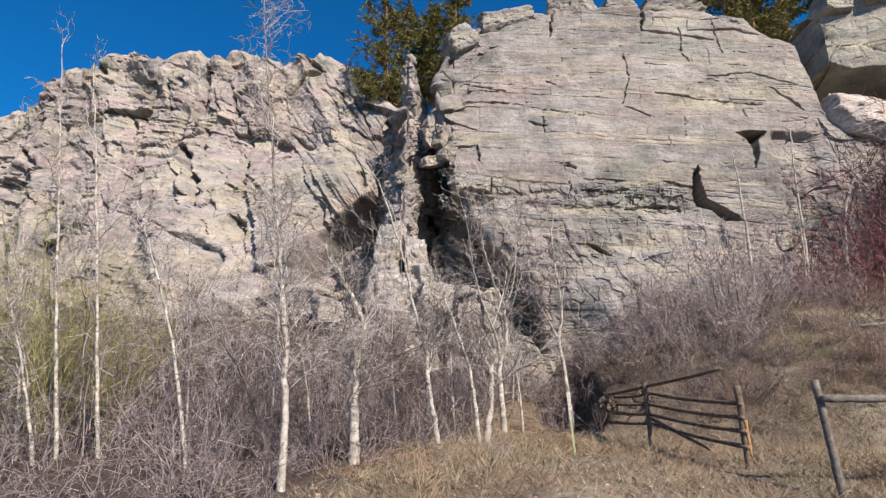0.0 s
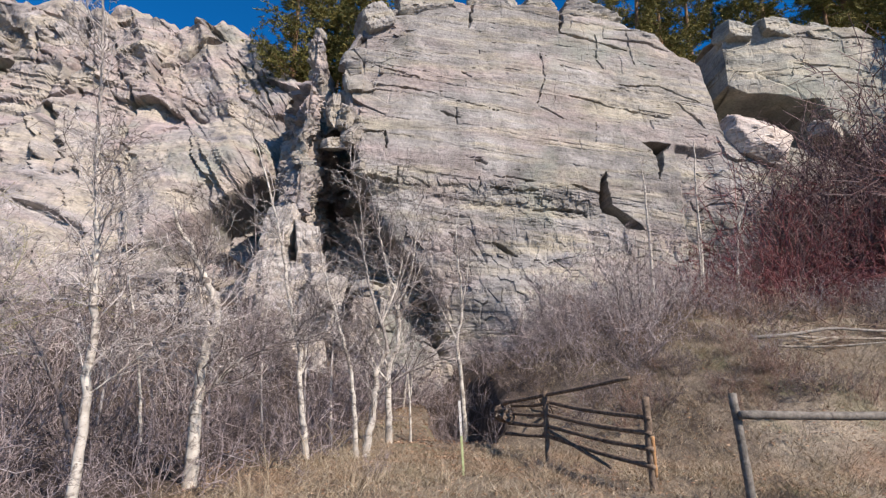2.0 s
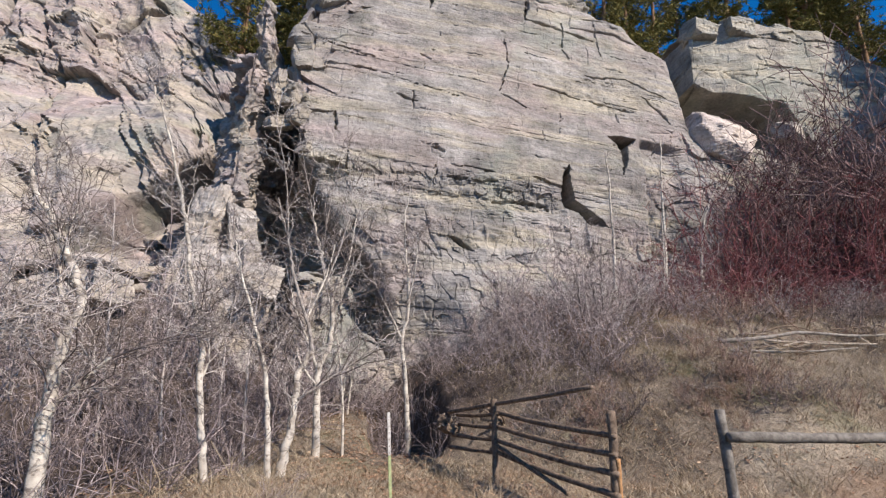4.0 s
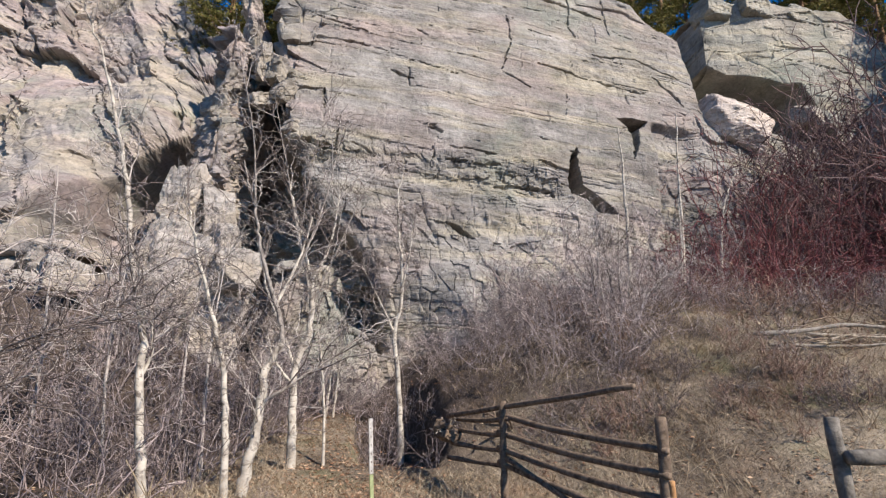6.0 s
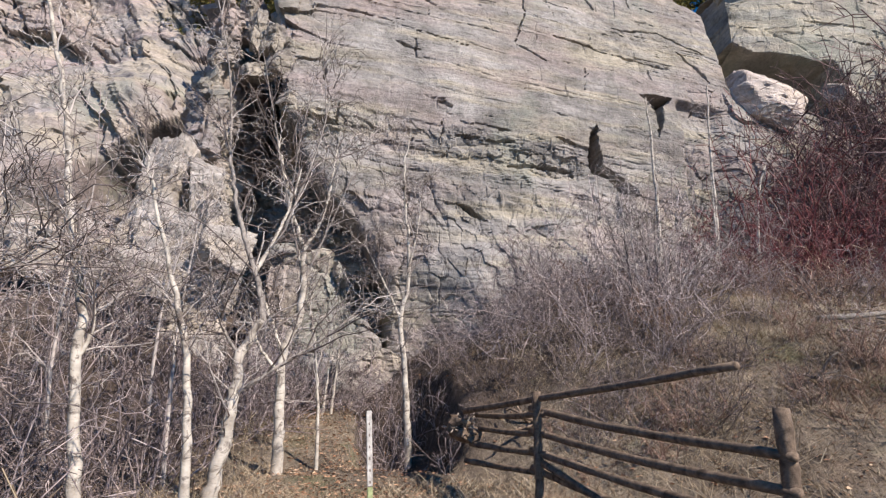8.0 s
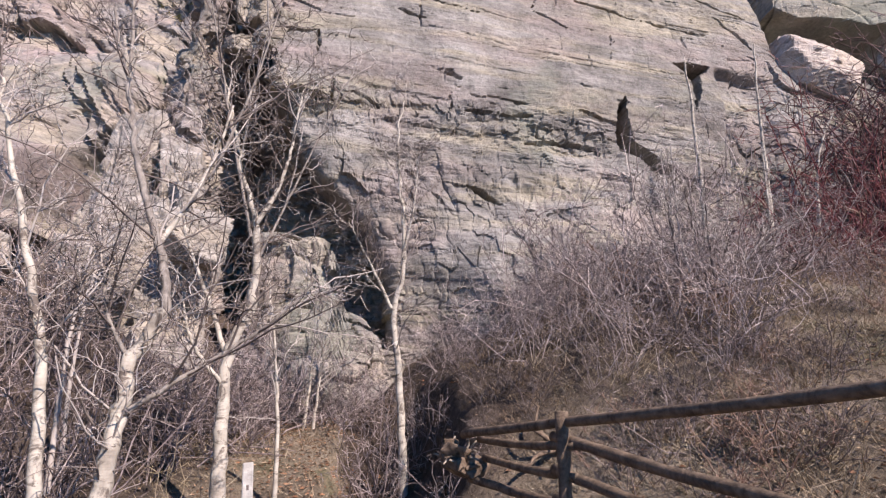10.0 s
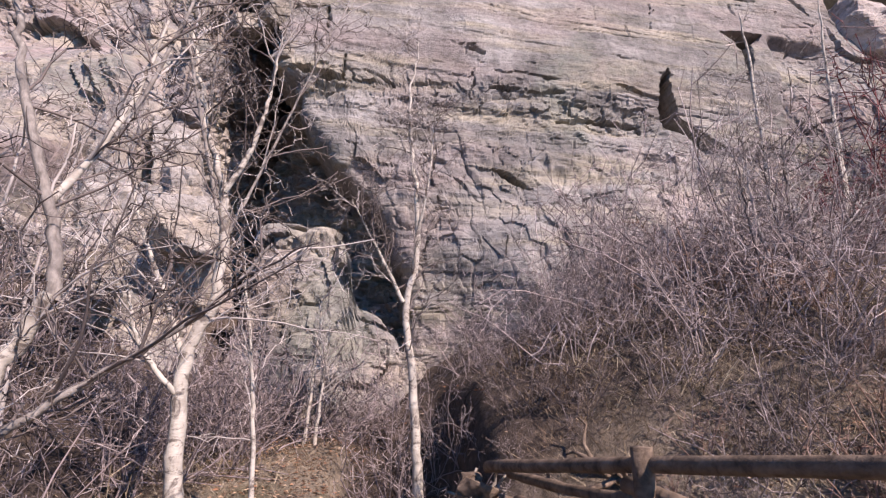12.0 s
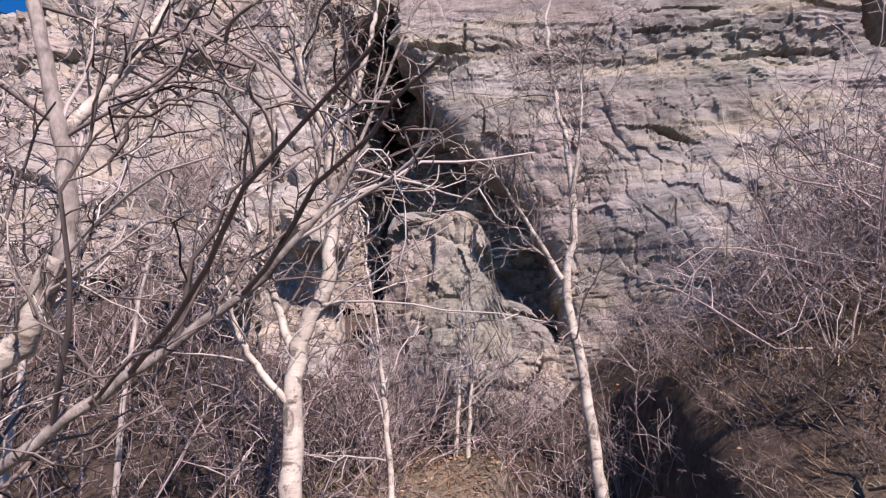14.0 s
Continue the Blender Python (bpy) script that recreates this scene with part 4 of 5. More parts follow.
def sprout(tubes, line, radii, r, count, length, depth, start=0.25, up=0.25, sides=4, angle=(0.5, 1.1), thin=0.0022, bend=0.24, second=0.45, last=3):
    """Side branches along a line, each with its own twigs."""
    n = len(line)
    for _ in range(count):
        t = r.uniform(start, 1.0) * (n - 1)
        i = min(int(t), n - 2)
        p = line[i] + (line[i + 1] - line[i]) * (t - i)
        d = line[i + 1] - line[i]
        d = side_way(d / (np.linalg.norm(d) + 1e-9), r, r.uniform(*angle)) + np.array([0, 0, up])
        ln = length * r.uniform(0.4, 1.2) * (1 - 0.45 * t / (n - 1))
        rad = max(thin, min(0.55 * np.interp(t, np.arange(n), radii), 0.012 * ln + thin * 0.6))
        k = max(5, last + 2) if depth else last
        br = wander(p, d, ln, k, bend, r, 0.02)
        rr = np.linspace(rad, thin * 0.6, k)
        tubes.add(br, rr, sides if depth > 1 else 3)
        if depth:
            sprout(tubes, br, rr, r, max(3, int(count * second)), ln * 0.5, depth - 1, 0.15, up * 0.6, 3, angle, thin, bend, second, last)


def smooth_line(pts, n):
    p = np.array(pts, float)
    t = np.linspace(0, len(p) - 1, n)
    q, _ = resample(p, 0.02)
    i = np.linspace(0, len(q) - 1, n).astype(int)
    return q[i]


def tree(name, base, limbs, label, seed, twigs=16, twig_len=1.1, depth=1, mat=None, twig_mat=None, group="birch trees", bare=0.3, sides=10, thin=0.0034, girth=0.8, sub=7):
    """limbs: (list of places, first radius, last radius); the first one is the trunk."""
    r = np.random.default_rng(seed)
    root = tagged(empty(name, pose(*base)), label, "tree", group)
    o = np.array(base)
    for i, (pts, r0, r1, *own) in enumerate(limbs):
        n = max(10, int(6 * len(pts)))
        line = smooth_line(np.array(pts) - o, n)
        kink = r.normal(0, 0.17 * r0 + 0.15 * r1 + 0.003, (n, 3)) * np.linspace(0.3, 1, n)[:, None] * (1.0 if i == 0 else 0.7)
        line = line + kink
        if i == 0:
            line[0] = line[0] - np.array([0, 0, 0.15])
        rad = np.interp(np.linspace(0, 1, n), [0, 0.1, 1], [r0 * (1.2 if i == 0 else 1.1), r0, r1]) * girth * (1.0 if i == 0 else 0.8) * (1 + 0.03 * r.normal(size=n))
        t = Tubes()
        t.add(line, rad, sides)
        limb = part("trunk" if i == 0 else "limb", t.mesh("trunk" if i == 0 else "limb", own[0] if own else mat or bark), root)
        for k in range(twigs if i == 0 else int(twigs * 0.7)):
            tw = Tubes()
            sprout(tw, line, rad, r, 1, twig_len * 1.15, 0, bare if i == 0 else 0.12, 0.2, 4, (0.4, 1.25))
            tip = tw.v[0].reshape(3, 3, 3).mean(1)
            t2 = Tubes()
            f = min(1.0, np.linalg.norm(tip[2] - tip[0]))
            a = smooth_line(tip, 7) + np.cumsum(r.normal(0, 0.06 * f, (7, 3)), 0) * np.linspace(0, 1, 7)[:, None]
            ra = np.linspace(min(0.004 + 0.0055 * f, 0.35 * r0), 0.003, 7)
            t2.add(a, ra, 5)
            sprout(t2, a, ra, r, sub, twig_len * 0.6, depth, 0.15, 0.12, 3, (0.4, 1.3), thin, 0.42, 0.6, 5)
            part("branch", t2.mesh("branch", twig_mat if twig_mat and r.random() < 0.55 else branch_mat if r.random() < 0.75 else dark_twig), root)
    return root


def at(x, y, up=0.0):
    return (x, y, float(ground_z(x, y)) + up)


BIRCH = "white-barked bare birch among grey brush"
tree("birch_tree", at(-2.0, 7.6), [([at(-2.0, 7.6), (-2.0, 7.6, 1.74), (-2.16, 7.6, 3.25), (-2.38, 7.6, 4.6)], 0.062, 0.03),
     ([(-2.38, 7.6, 4.58), (-2.45, 7.6, 5.4), (-2.68, 7.6, 6.85), (-2.85, 7.6, 8.6)], 0.028, 0.008, grey_bark),
     ([(-2.0, 7.6, 1.8), (-1.65, 7.7, 2.15), (-1.25, 7.8, 2.55)], 0.014, 0.004)], "tall slender white birch with bare crown", 1, 40, 1.05)
tree("birch_tree", at(-1.34, 9.1), [([at(-1.34, 9.1), (-1.39, 9.1, 1.84), (-1.36, 9.1, 2.4), (-1.21, 9.1, 2.8), (-1.43, 9.1, 3.26), (-2.0, 9.05, 4.2)], 0.082, 0.02),
     ([(-1.36, 9.1, 1.75), (-1.12, 9.1, 2.02), (-0.89, 9.1, 2.27)], 0.036, 0.02),
     ([(-0.89, 9.1, 2.26), (-0.55, 9.12, 2.42), (-0.19, 9.15, 2.56), (0.05, 9.2, 2.86)], 0.016, 0.005, dark_twig),
     ([(-1.27, 9.1, 2.83), (-1.55, 9.05, 2.78), (-1.77, 9.0, 2.58), (-2.1, 8.98, 2.5), (-2.4, 8.95, 2.25)], 0.026, 0.007, dark_twig),
     ([(-1.33, 9.1, 2.6), (-1.55, 9.1, 3.1), (-1.5, 9.2, 3.9)], 0.03, 0.008)], "forked white birch with dark crooked branches", 2, 22, 1.25, twig_mat=dark_twig, girth=0.98)
tree("birch_tree", at(-0.1, 10.6), [([at(-0.1, 10.6), (-0.33, 10.6, 2.13), (-0.28, 10.6, 2.47), (-0.51, 10.6, 3.1), (-0.73, 10.6, 4.21), (-1.16, 10.6, 5.6), (-1.57, 10.6, 6.5)], 0.056, 0.01),
     ([(-0.31, 10.6, 2.05), (-0.2, 10.62, 2.35), (-0.3, 10.62, 2.75)], 0.03, 0.015)], BIRCH, 3, 24, 0.9)
tree("birch_tree", at(0.64, 10.8), [([at(0.64, 10.8), (0.52, 10.8, 2.17), (0.24, 10.8, 2.94), (0.04, 10.8, 3.57), (-0.15, 10.8, 4.2)], 0.052, 0.01)], BIRCH, 4, 20, 0.8)
tree("birch_tree", at(0.78, 11.0), [([at(0.78, 11.0), (0.93, 11.0, 1.82), (0.90, 11.02, 2.25), (1.08, 11.02, 2.53)], 0.075, 0.045),
     ([(1.08, 11.02, 2.50), (1.06, 11.03, 2.75), (0.92, 11.03, 3.1), (0.74, 11.0, 3.6), (0.6, 11.0, 4.2), (0.4, 11.0, 4.8)], 0.043, 0.014, grey_bark),
     ([(0.93, 11.0, 1.86), (1.27, 10.98, 2.1), (1.67, 11.0, 2.37), (1.9, 10.95, 2.56), (2.08, 10.9, 2.78)], 0.028, 0.010, grey_bark),
     ([(0.62, 11.0, 4.1), (0.5, 11.0, 5.2), (0.22, 11.0, 6.2)], 0.018, 0.004, grey_bark),
     ([(1.2, 11.2, 3.55), (1.48, 11.2, 4.5), (1.6, 11.25, 5.5)], 0.018, 0.004, grey_bark),
     ([(0.95, 11.05, 2.98), (1.05, 11.15, 3.25), (1.2, 11.2, 3.65), (1.3, 11.2, 4.2)], 0.032, 0.01),
     ([(0.9, 11.02, 2.2), (0.7, 11.1, 2.45), (0.55, 11.2, 2.9)], 0.022, 0.01, grey_bark)], "crooked white birch with a low slanting limb", 5, 18, 1.0, twig_mat=dark_twig, girth=0.88, sub=4)
tree("birch_tree", at(1.25, 12.6), [([at(1.25, 12.6), (1.22, 12.6, 1.74), (1.17, 12.6, 2.42), (1.37, 12.6, 2.71), (1.38, 12.6, 3.35), (1.30, 12.55, 3.76), (1.07, 12.6, 4.48), (0.85, 12.6, 5.2)], 0.072, 0.012),
     ([(1.30, 12.55, 3.5), (1.0, 12.5, 4.6), (0.72, 12.45, 5.8), (0.5, 12.4, 6.7)], 0.022, 0.005, grey_bark),
     ([(1.35, 12.6, 3.2), (1.75, 12.6, 4.3), (2.1, 12.65, 5.4)], 0.02, 0.005, grey_bark),
     ([(1.1, 12.6, 4.3), (1.2, 12.5, 5.5), (1.35, 12.5, 6.5)], 0.016, 0.004, grey_bark),
     ([(1.34, 12.55, 3.65), (1.55, 12.5, 4.06), (1.64, 12.5, 4.64), (1.68, 12.5, 5.2)], 0.035, 0.008),
     ([(1.18, 12.6, 2.35), (0.92, 12.6, 2.97), (0.69, 12.6, 3.42), (0.49, 12.6, 4.17)], 0.035, 0.008),
     ([(1.19, 12.57, 2.08), (1.03, 12.52, 2.24), (0.85, 12.5, 2.52), (0.74, 12.5, 2.9)], 0.03, 0.012)], "forked white birch beside the dirt path", 6, 20, 1.05, twig_mat=dark_twig, girth=0.9, sub=4)
tree("birch_tree", at(3.13, 14.6), [([at(3.13, 14.6), (3.02, 14.6, 2.41), (2.88, 14.6, 3.17), (3.02, 14.6, 3.52), (3.04, 14.6, 4.0), (2.98, 14.6, 4.8), (2.86, 14.6, 5.6), (2.98, 14.6, 6.7)], 0.07, 0.01),
     ([(2.88, 14.6, 3.17), (2.67, 14.6, 3.58), (2.47, 14.6, 3.95), (2.22, 14.6, 4.4)], 0.04, 0.008),
     ([(3.0, 14.6, 3.9), (3.15, 14.5, 4.6), (3.2, 14.5, 5.6)], 0.03, 0.008)], "slim white birch above the shaded hollow", 7, 24, 0.95, twig_mat=dark_twig)
SAP = "thin pale sapling before the rock"
SAPS = dict(group="saplings", bare=0.35, sides=6, thin=0.005, girth=1.1)
tree("sapling", at(8.93, 16.1), [([at(8.93, 16.1), (8.99, 16.1, 6.3), (8.97, 16.1, 7.9), (8.93, 16.1, 9.0)], 0.05, 0.014)], SAP, 8, 10, 0.7, 0, **SAPS)
tree("sapling", at(10.95, 16.8), [([at(10.95, 16.8), (11.13, 16.8, 6.4), (11.15, 16.8, 8.1), (11.3, 16.8, 10.1)], 0.05, 0.014)], SAP, 9, 9, 0.7, 0, **SAPS)
tree("sapling", at(10.78, 16.7), [([at(10.78, 16.7), (10.98, 16.7, 6.0), (11.0, 16.7, 7.4)], 0.035, 0.01)], SAP, 10, 5, 0.5, 0, **SAPS)
tree("sapling", at(12.34, 17.0), [([at(12.34, 17.0), (12.5, 17.0, 6.6), (12.86, 17.0, 7.9), (13.4, 17.0, 8.7)], 0.045, 0.014)], SAP, 11, 8, 0.7, 0, **SAPS)
GREY = "slender grey sapling in the thicket"
def thicket_sapling(i, *pts):
    b = at(pts[0][0], pts[0][1])
    dark = i in (5, 11, 12, 13)
    tree("sapling", b, [([b] + list(pts[1:]), 0.04 if i < 6 else 0.03, 0.008)], GREY if not dark else "crooked dark sapling in the thicket", 40 + i, 18 if i < 7 else 13, 0.95 if i < 7 else 0.8, 1 if i < 7 or i > 13 else 0, mat=dark_twig if dark else None if i < 14 else branch_mat, group="saplings", sides=7, thin=0.0035)


thicket_sapling(0, (-6.05, 9.2, 0.8), (-6.42, 9.2, 2.78), (-6.74, 9.2, 4.75), (-7.0, 9.2, 6.6), (-7.3, 9.2, 8.3))
thicket_sapling(1, (-5.39, 9.2, 0.8), (-5.66, 9.2, 2.3), (-5.94, 9.2, 4.2), (-6.3, 9.2, 6.2), (-6.6, 9.2, 7.9))
thicket_sapling(2, (-3.75, 8.7, 0.8), (-4.15, 8.7, 2.51), (-4.55, 8.7, 3.59), (-5.05, 8.7, 4.9))
thicket_sapling(3, (-6.03, 8.7, 0.8), (-6.59, 8.7, 2.55), (-7.0, 8.7, 3.4))
thicket_sapling(4, (-7.1, 9.7, 0.8), (-7.25, 9.7, 1.88), (-7.5, 9.7, 3.25), (-7.75, 9.7, 4.9))
thicket_sapling(5, (-2.85, 9.6, 0.8), (-3.25, 9.6, 1.9), (-3.75, 9.6, 2.6), (-4.35, 9.5, 3.4))
thicket_sapling(6, (-2.2, 9.9, 0.8), (-2.4, 9.9, 2.2), (-2.8, 9.9, 3.6), (-3.0, 9.9, 5.0))
thicket_sapling(7, (1.71, 13.0, 0.8), (1.67, 13.0, 1.72), (1.6, 13.0, 2.34), (1.4, 13.0, 3.4))
thicket_sapling(8, (1.75, 15.6, 0.8), (1.8, 15.6, 2.1), (1.85, 15.6, 3.4))
thicket_sapling(9, (1.9, 15.5, 0.8), (1.93, 15.5, 2.1), (2.0, 15.5, 3.0))
thicket_sapling(10, (5.95, 15.5, 2.2), (5.87, 15.5, 3.66), (5.8, 15.5, 4.9))
thicket_sapling(11, (6.45, 13.5, 2.2), (6.72, 13.5, 3.33), (6.57, 13.5, 3.69), (6.49, 13.5, 4.9))
thicket_sapling(12, (6.98, 13.6, 2.2), (7.12, 13.6, 3.35), (7.43, 13.6, 4.1))
thicket_sapling(13, (7.6, 15.0, 2.6), (7.3, 15.0, 4.6), (7.0, 15.0, 5.6))
thicket_sapling(11, (7.05, 13.6, 2.1), (7.22, 13.6, 3.05), (6.97, 13.6, 3.97), (6.86, 13.6, 4.9))
thicket_sapling(12, (7.12, 13.6, 2.1), (7.25, 13.6, 3.05), (7.12, 13.6, 4.0), (7.2, 13.6, 5.2))
thicket_sapling(21, (7.15, 13.65, 2.1), (7.42, 13.65, 3.3), (7.75, 13.65, 3.95), (8.2, 13.65, 4.4))
thicket_sapling(22, (6.9, 13.7, 2.1), (6.95, 13.7, 3.3), (6.75, 13.7, 4.3), (6.8, 13.7, 5.6))
thicket_sapling(14, (-4.6, 10.4, 0.8), (-4.7, 10.4, 2.6), (-5.0, 10.5, 4.6))
thicket_sapling(15, (-3.4, 11.2, 0.8), (-3.3, 11.2, 2.8), (-3.6, 11.3, 4.8))
thicket_sapling(16, (-1.0, 12.2, 0.8), (-1.2, 12.2, 2.6), (-1.1, 12.3, 4.2))
thicket_sapling(17, (-2.1, 12.8, 0.8), (-2.2, 12.8, 3.0), (-2.5, 12.9, 5.2))
thicket_sapling(18, (-0.4, 13.4, 0.8), (-0.5, 13.4, 2.8), (-0.3, 13.5, 4.4))
thicket_sapling(19, (0.2, 11.9, 0.8), (0.1, 11.9, 2.4), (0.2, 12.0, 4.0))


def shrub_parts(seed, stems, height, spread, twigs, mat, up=0.12, thick=0.011, thin=0.0035, bend=0.3, second=0.55, depth=1, crook=0.2):
    r = np.random.default_rng(seed)
    out = []
    for _ in range(stems):
        a = r.uniform(0, 2 * math.pi)
        lean = abs(r.normal(0, spread))
        p = np.array([0.3 * math.cos(a) * r.random(), 0.3 * math.sin(a) * r.random(), -0.08])
        ln = height * r.uniform(0.5, 1.1)
        line = wander(p, (lean * math.cos(a), lean * math.sin(a), 1), ln, 7, crook, r, 0.01)
        rad = np.linspace(thick * r.uniform(0.7, 1.3), thin, 7)
        t = Tubes()
        t.add(line, rad, 4)
        sprout(t, line, rad, r, twigs, height * 0.42, depth, 0.12, up, 3, (0.5, 1.5), thin, bend, second, 2)
        out.append(t.mesh("stem", mat))
    return out


def shrub_kinds(name, label, group, seeds, **kw):
    kinds = []
    for s in seeds:
        root = tagged(empty(name, pose(0, 0, -50)), label, "shrub", group)
        for me in shrub_parts(s, **kw):
            part("stem", me, root)
        kinds.append(root)
    return kinds


def path_gap(x, y):
    return min(math.hypot(x - e[0], y - e[1]) for _, e, _, _ in PATH)


def plant(kinds, spots, r, size=(0.8, 1.2), grow=None):
    used = [False] * len(kinds)
    for x, y in spots:
        i = int(r.integers(len(kinds)))
        s = r.uniform(*size) * (grow(x) if grow else 1.0)
        m = Matrix.Translation(at(x, y)) @ Matrix.Rotation(r.uniform(0, 6.28), 4, "Z") @ Matrix.Diagonal((s, s, s * r.uniform(0.85, 1.15), 1))
        if used[i]:
            copy_thing(kinds[i], m)
        else:
            kinds[i].matrix_world = m
            used[i] = True


def scatter(r, count, x0, x1, y0, y1, keep):
    out = []
    while len(out) < count:
        x, y = r.uniform(x0, x1), r.uniform(y0, y1)
        if keep(x, y):
            out.append((x, y))
    return out


pr = np.random.default_rng(99)
brush = shrub_kinds("brush_shrub", "dense bare grey-brown brush with fine twigs", "brush thicket", (301, 302, 303), stems=8, height=1.9, spread=0.65, twigs=8, mat=brush_mat, thick=0.011, thin=0.0052, bend=0.4, second=0.42)
plant(brush, scatter(pr, 95, -10, 0.8, 5.8, 16, lambda x, y: path_gap(x, y) > 1.4 and x < -1.6 + 0.28 * (y - 6) and not (x > -2.9 and y < 8.8)), pr, (0.65, 1.0))
plant(brush, scatter(pr, 14, -3.2, -1.5, 6.1, 8.9, lambda x, y: abs(x + 2.0) > 0.2), pr, (0.45, 0.75))
plant(brush, scatter(pr, 26, -7.5, -2.2, 4.3, 7.4, lambda x, y: x < -2.3 - 0.55 * max(0.0, 6.2 - y)), pr, (0.55, 0.85))
plant(brush, scatter(pr, 22, -2.2, 0.7, 11.4, 15.5, lambda x, y: path_gap(x, y) > 1.6), pr, (0.65, 1.0))
plant(brush, scatter(pr, 22, 0.0, 2.9, 13.2, 16.8, lambda x, y: not (1.2 < x < 2.7 and y < 16) and not (y < 14 and x > 0.9)), pr, (0.6, 1.0))
ph = np.random.default_rng(96)
plant(brush, scatter(ph, 18, -1.0, 1.15, 8.7, 12.0, lambda x, y: path_gap(x, y) > 1.25), ph, (0.28, 0.5))
tall = shrub_kinds("hazel_shrub", "tall bare grey shrub with many thin stems", "shrubs at the cliff foot", (311, 312, 313), stems=7, height=3.0, spread=0.55, twigs=8, mat=hazel_mat, thick=0.012, thin=0.0056, bend=0.5, up=0.0, second=0.42, crook=0.3)
th = np.random.default_rng(95)
plant(tall, scatter(th, 88, 3.4, 11.5, 11.2, 17.4, lambda x, y: y > 12.9 - 0.34 * (x - 3.7) and y > 15.2 - 1.2 * max(0.0, 9.5 - x) and not (x < 4.6 and y < 13.4)), th, (0.5, 0.95), lambda x: float(np.interp(x, [3.4, 5.5, 7.5, 11], [0.8, 1.0, 1.15, 0.9])))
slope = shrub_kinds("hazel_shrub", "bare grey shrub on the rocky slope", "shrubs on the slope", (314, 315), stems=8, height=2.4, spread=0.4, twigs=7, mat=brush_mat, thin=0.0068, second=0.45)
plant(slope, scatter(pr, 24, -14, -2.5, 15.0, 21, lambda x, y: not (x > -3.4 and y > 16)), pr, (0.45, 0.8))
alder = shrub_kinds("alder_shrub", "tall slim bare pinkish grey shrub above the brush", "alders in the thicket", (317, 318), stems=6, height=3.5, spread=0.32, twigs=8, mat=hazel_mat, thick=0.012, thin=0.0042, crook=0.16)
plant(alder, scatter(np.random.default_rng(98), 40, -12, -1.4, 9.5, 16.5, lambda x, y: x < -1.8 + 0.2 * (y - 9.5)), pr, (0.7, 1.15))
red = shrub_kinds("red_osier_shrub", "dense dark red bare osier shrub below the outcrop", "red shrubs", (321, 322, 323), stems=9, height=4.3, spread=0.7, twigs=8, mat=red_mat, thick=0.017, thin=0.0085, second=0.42, bend=0.5, crook=0.32, up=0.0)
rr = np.random.default_rng(97)
plant(red, scatter(rr, 62, 9.3, 25, 14.6, 18.6, lambda x, y: y > 15.0 + 0.3 * max(0.0, 12 - x) + 0.7 * math.sin(x * 1.7)), rr, (0.6, 1.05), lambda x: float(np.interp(x, [9.3, 10.6, 13, 17], [0.35, 0.55, 0.98, 1.25])))
purple = shrub_kinds("bare_shrub", "tall bare purplish brown shrub under the outcrop", "shrubs under the outcrop", (325, 326), stems=8, height=6.2, spread=0.5, twigs=8, mat=maroon_mat, thick=0.02, thin=0.0095, second=0.42, bend=0.45, crook=0.26)
plant(purple, scatter(rr, 30, 12.8, 25, 16.6, 19.0, lambda x, y: True), rr, (0.8, 1.1), lambda x: float(np.interp(x, [13, 14, 15.5, 17.5], [0.5, 0.68, 1.0, 1.25])))
plant(purple, scatter(rr, 18, 10, 23, 14.0, 16.0, lambda x, y: True), rr, (0.2, 0.42))
plant(slope, scatter(rr, 34, 9.2, 23, 13.4, 15.4, lambda x, y: True), rr, (0.35, 0.75))
willow = shrub_kinds("willow_shrub", "tall bare willow with yellow-green stems", "willows", (331, 332), stems=12, height=5.0, spread=0.25, twigs=9, mat=willow_mat, thin=0.0045)
plant(willow, [(-7.0, 9.9), (-7.4, 10.4), (-7.6, 11.3), (-8.4, 11.9), (-6.6, 11.2), (-7.2, 12.3), (-8.0, 10.6), (-8.8, 11.0)], pr, (0.85, 1.1))
plant(brush, scatter(ph, 12, 0.3, 3.0, 15.9, 17.1, lambda x, y: True), ph, (0.7, 1.0))
plant(alder, [(0.9, 15.4), (1.2, 16.1), (0.5, 15.9), (1.6, 16.4), (2.3, 16.6), (2.9, 16.5), (0.2, 16.3), (3.3, 15.4)], ph, (0.5, 0.75))
late = np.random.default_rng(94)
bramble_mat = twig_material("dark_bramble", (0.04, 0.03, 0.028), (0.135, 0.106, 0.098), (0.38, 0.315, 0.29))
low = shrub_kinds("bramble", "low dark tangle of dead stems", "dark brambles", (341, 342), stems=9, height=1.15, spread=0.95, twigs=7, mat=bramble_mat, thin=0.006, bend=0.45, second=0.45)
plant(low, [(3.75, 12.3), (3.8, 12.9), (4.1, 12.2), (4.3, 12.8), (3.9, 13.5), (4.6, 11.9), (4.3, 13.4), (7.3, 11.2), (7.9, 11.4), (8.5, 11.1), (8.2, 11.9), (9.2, 11.6), (4.7, 9.4), (4.2, 9.7), (4.9, 12.6), (5.4, 12.4), (3.9, 14.3), (4.1, 14.9), (3.85, 13.9), (3.8, 13.2), (3.75, 12.6)], pr, (0.35, 0.65))
plant(low, scatter(pr, 18, 8.5, 17, 11.4, 14.6, lambda x, y: y > 12.2 or x > 11), pr, (0.6, 1.1))
rust = shrub_kinds("low_shrub", "low rust-brown bare shrub on the grass slope", "low brown shrubs", (345, 346), stems=9, height=0.9, spread=0.6, twigs=6, mat=rust_mat, thin=0.0055, second=0.45)
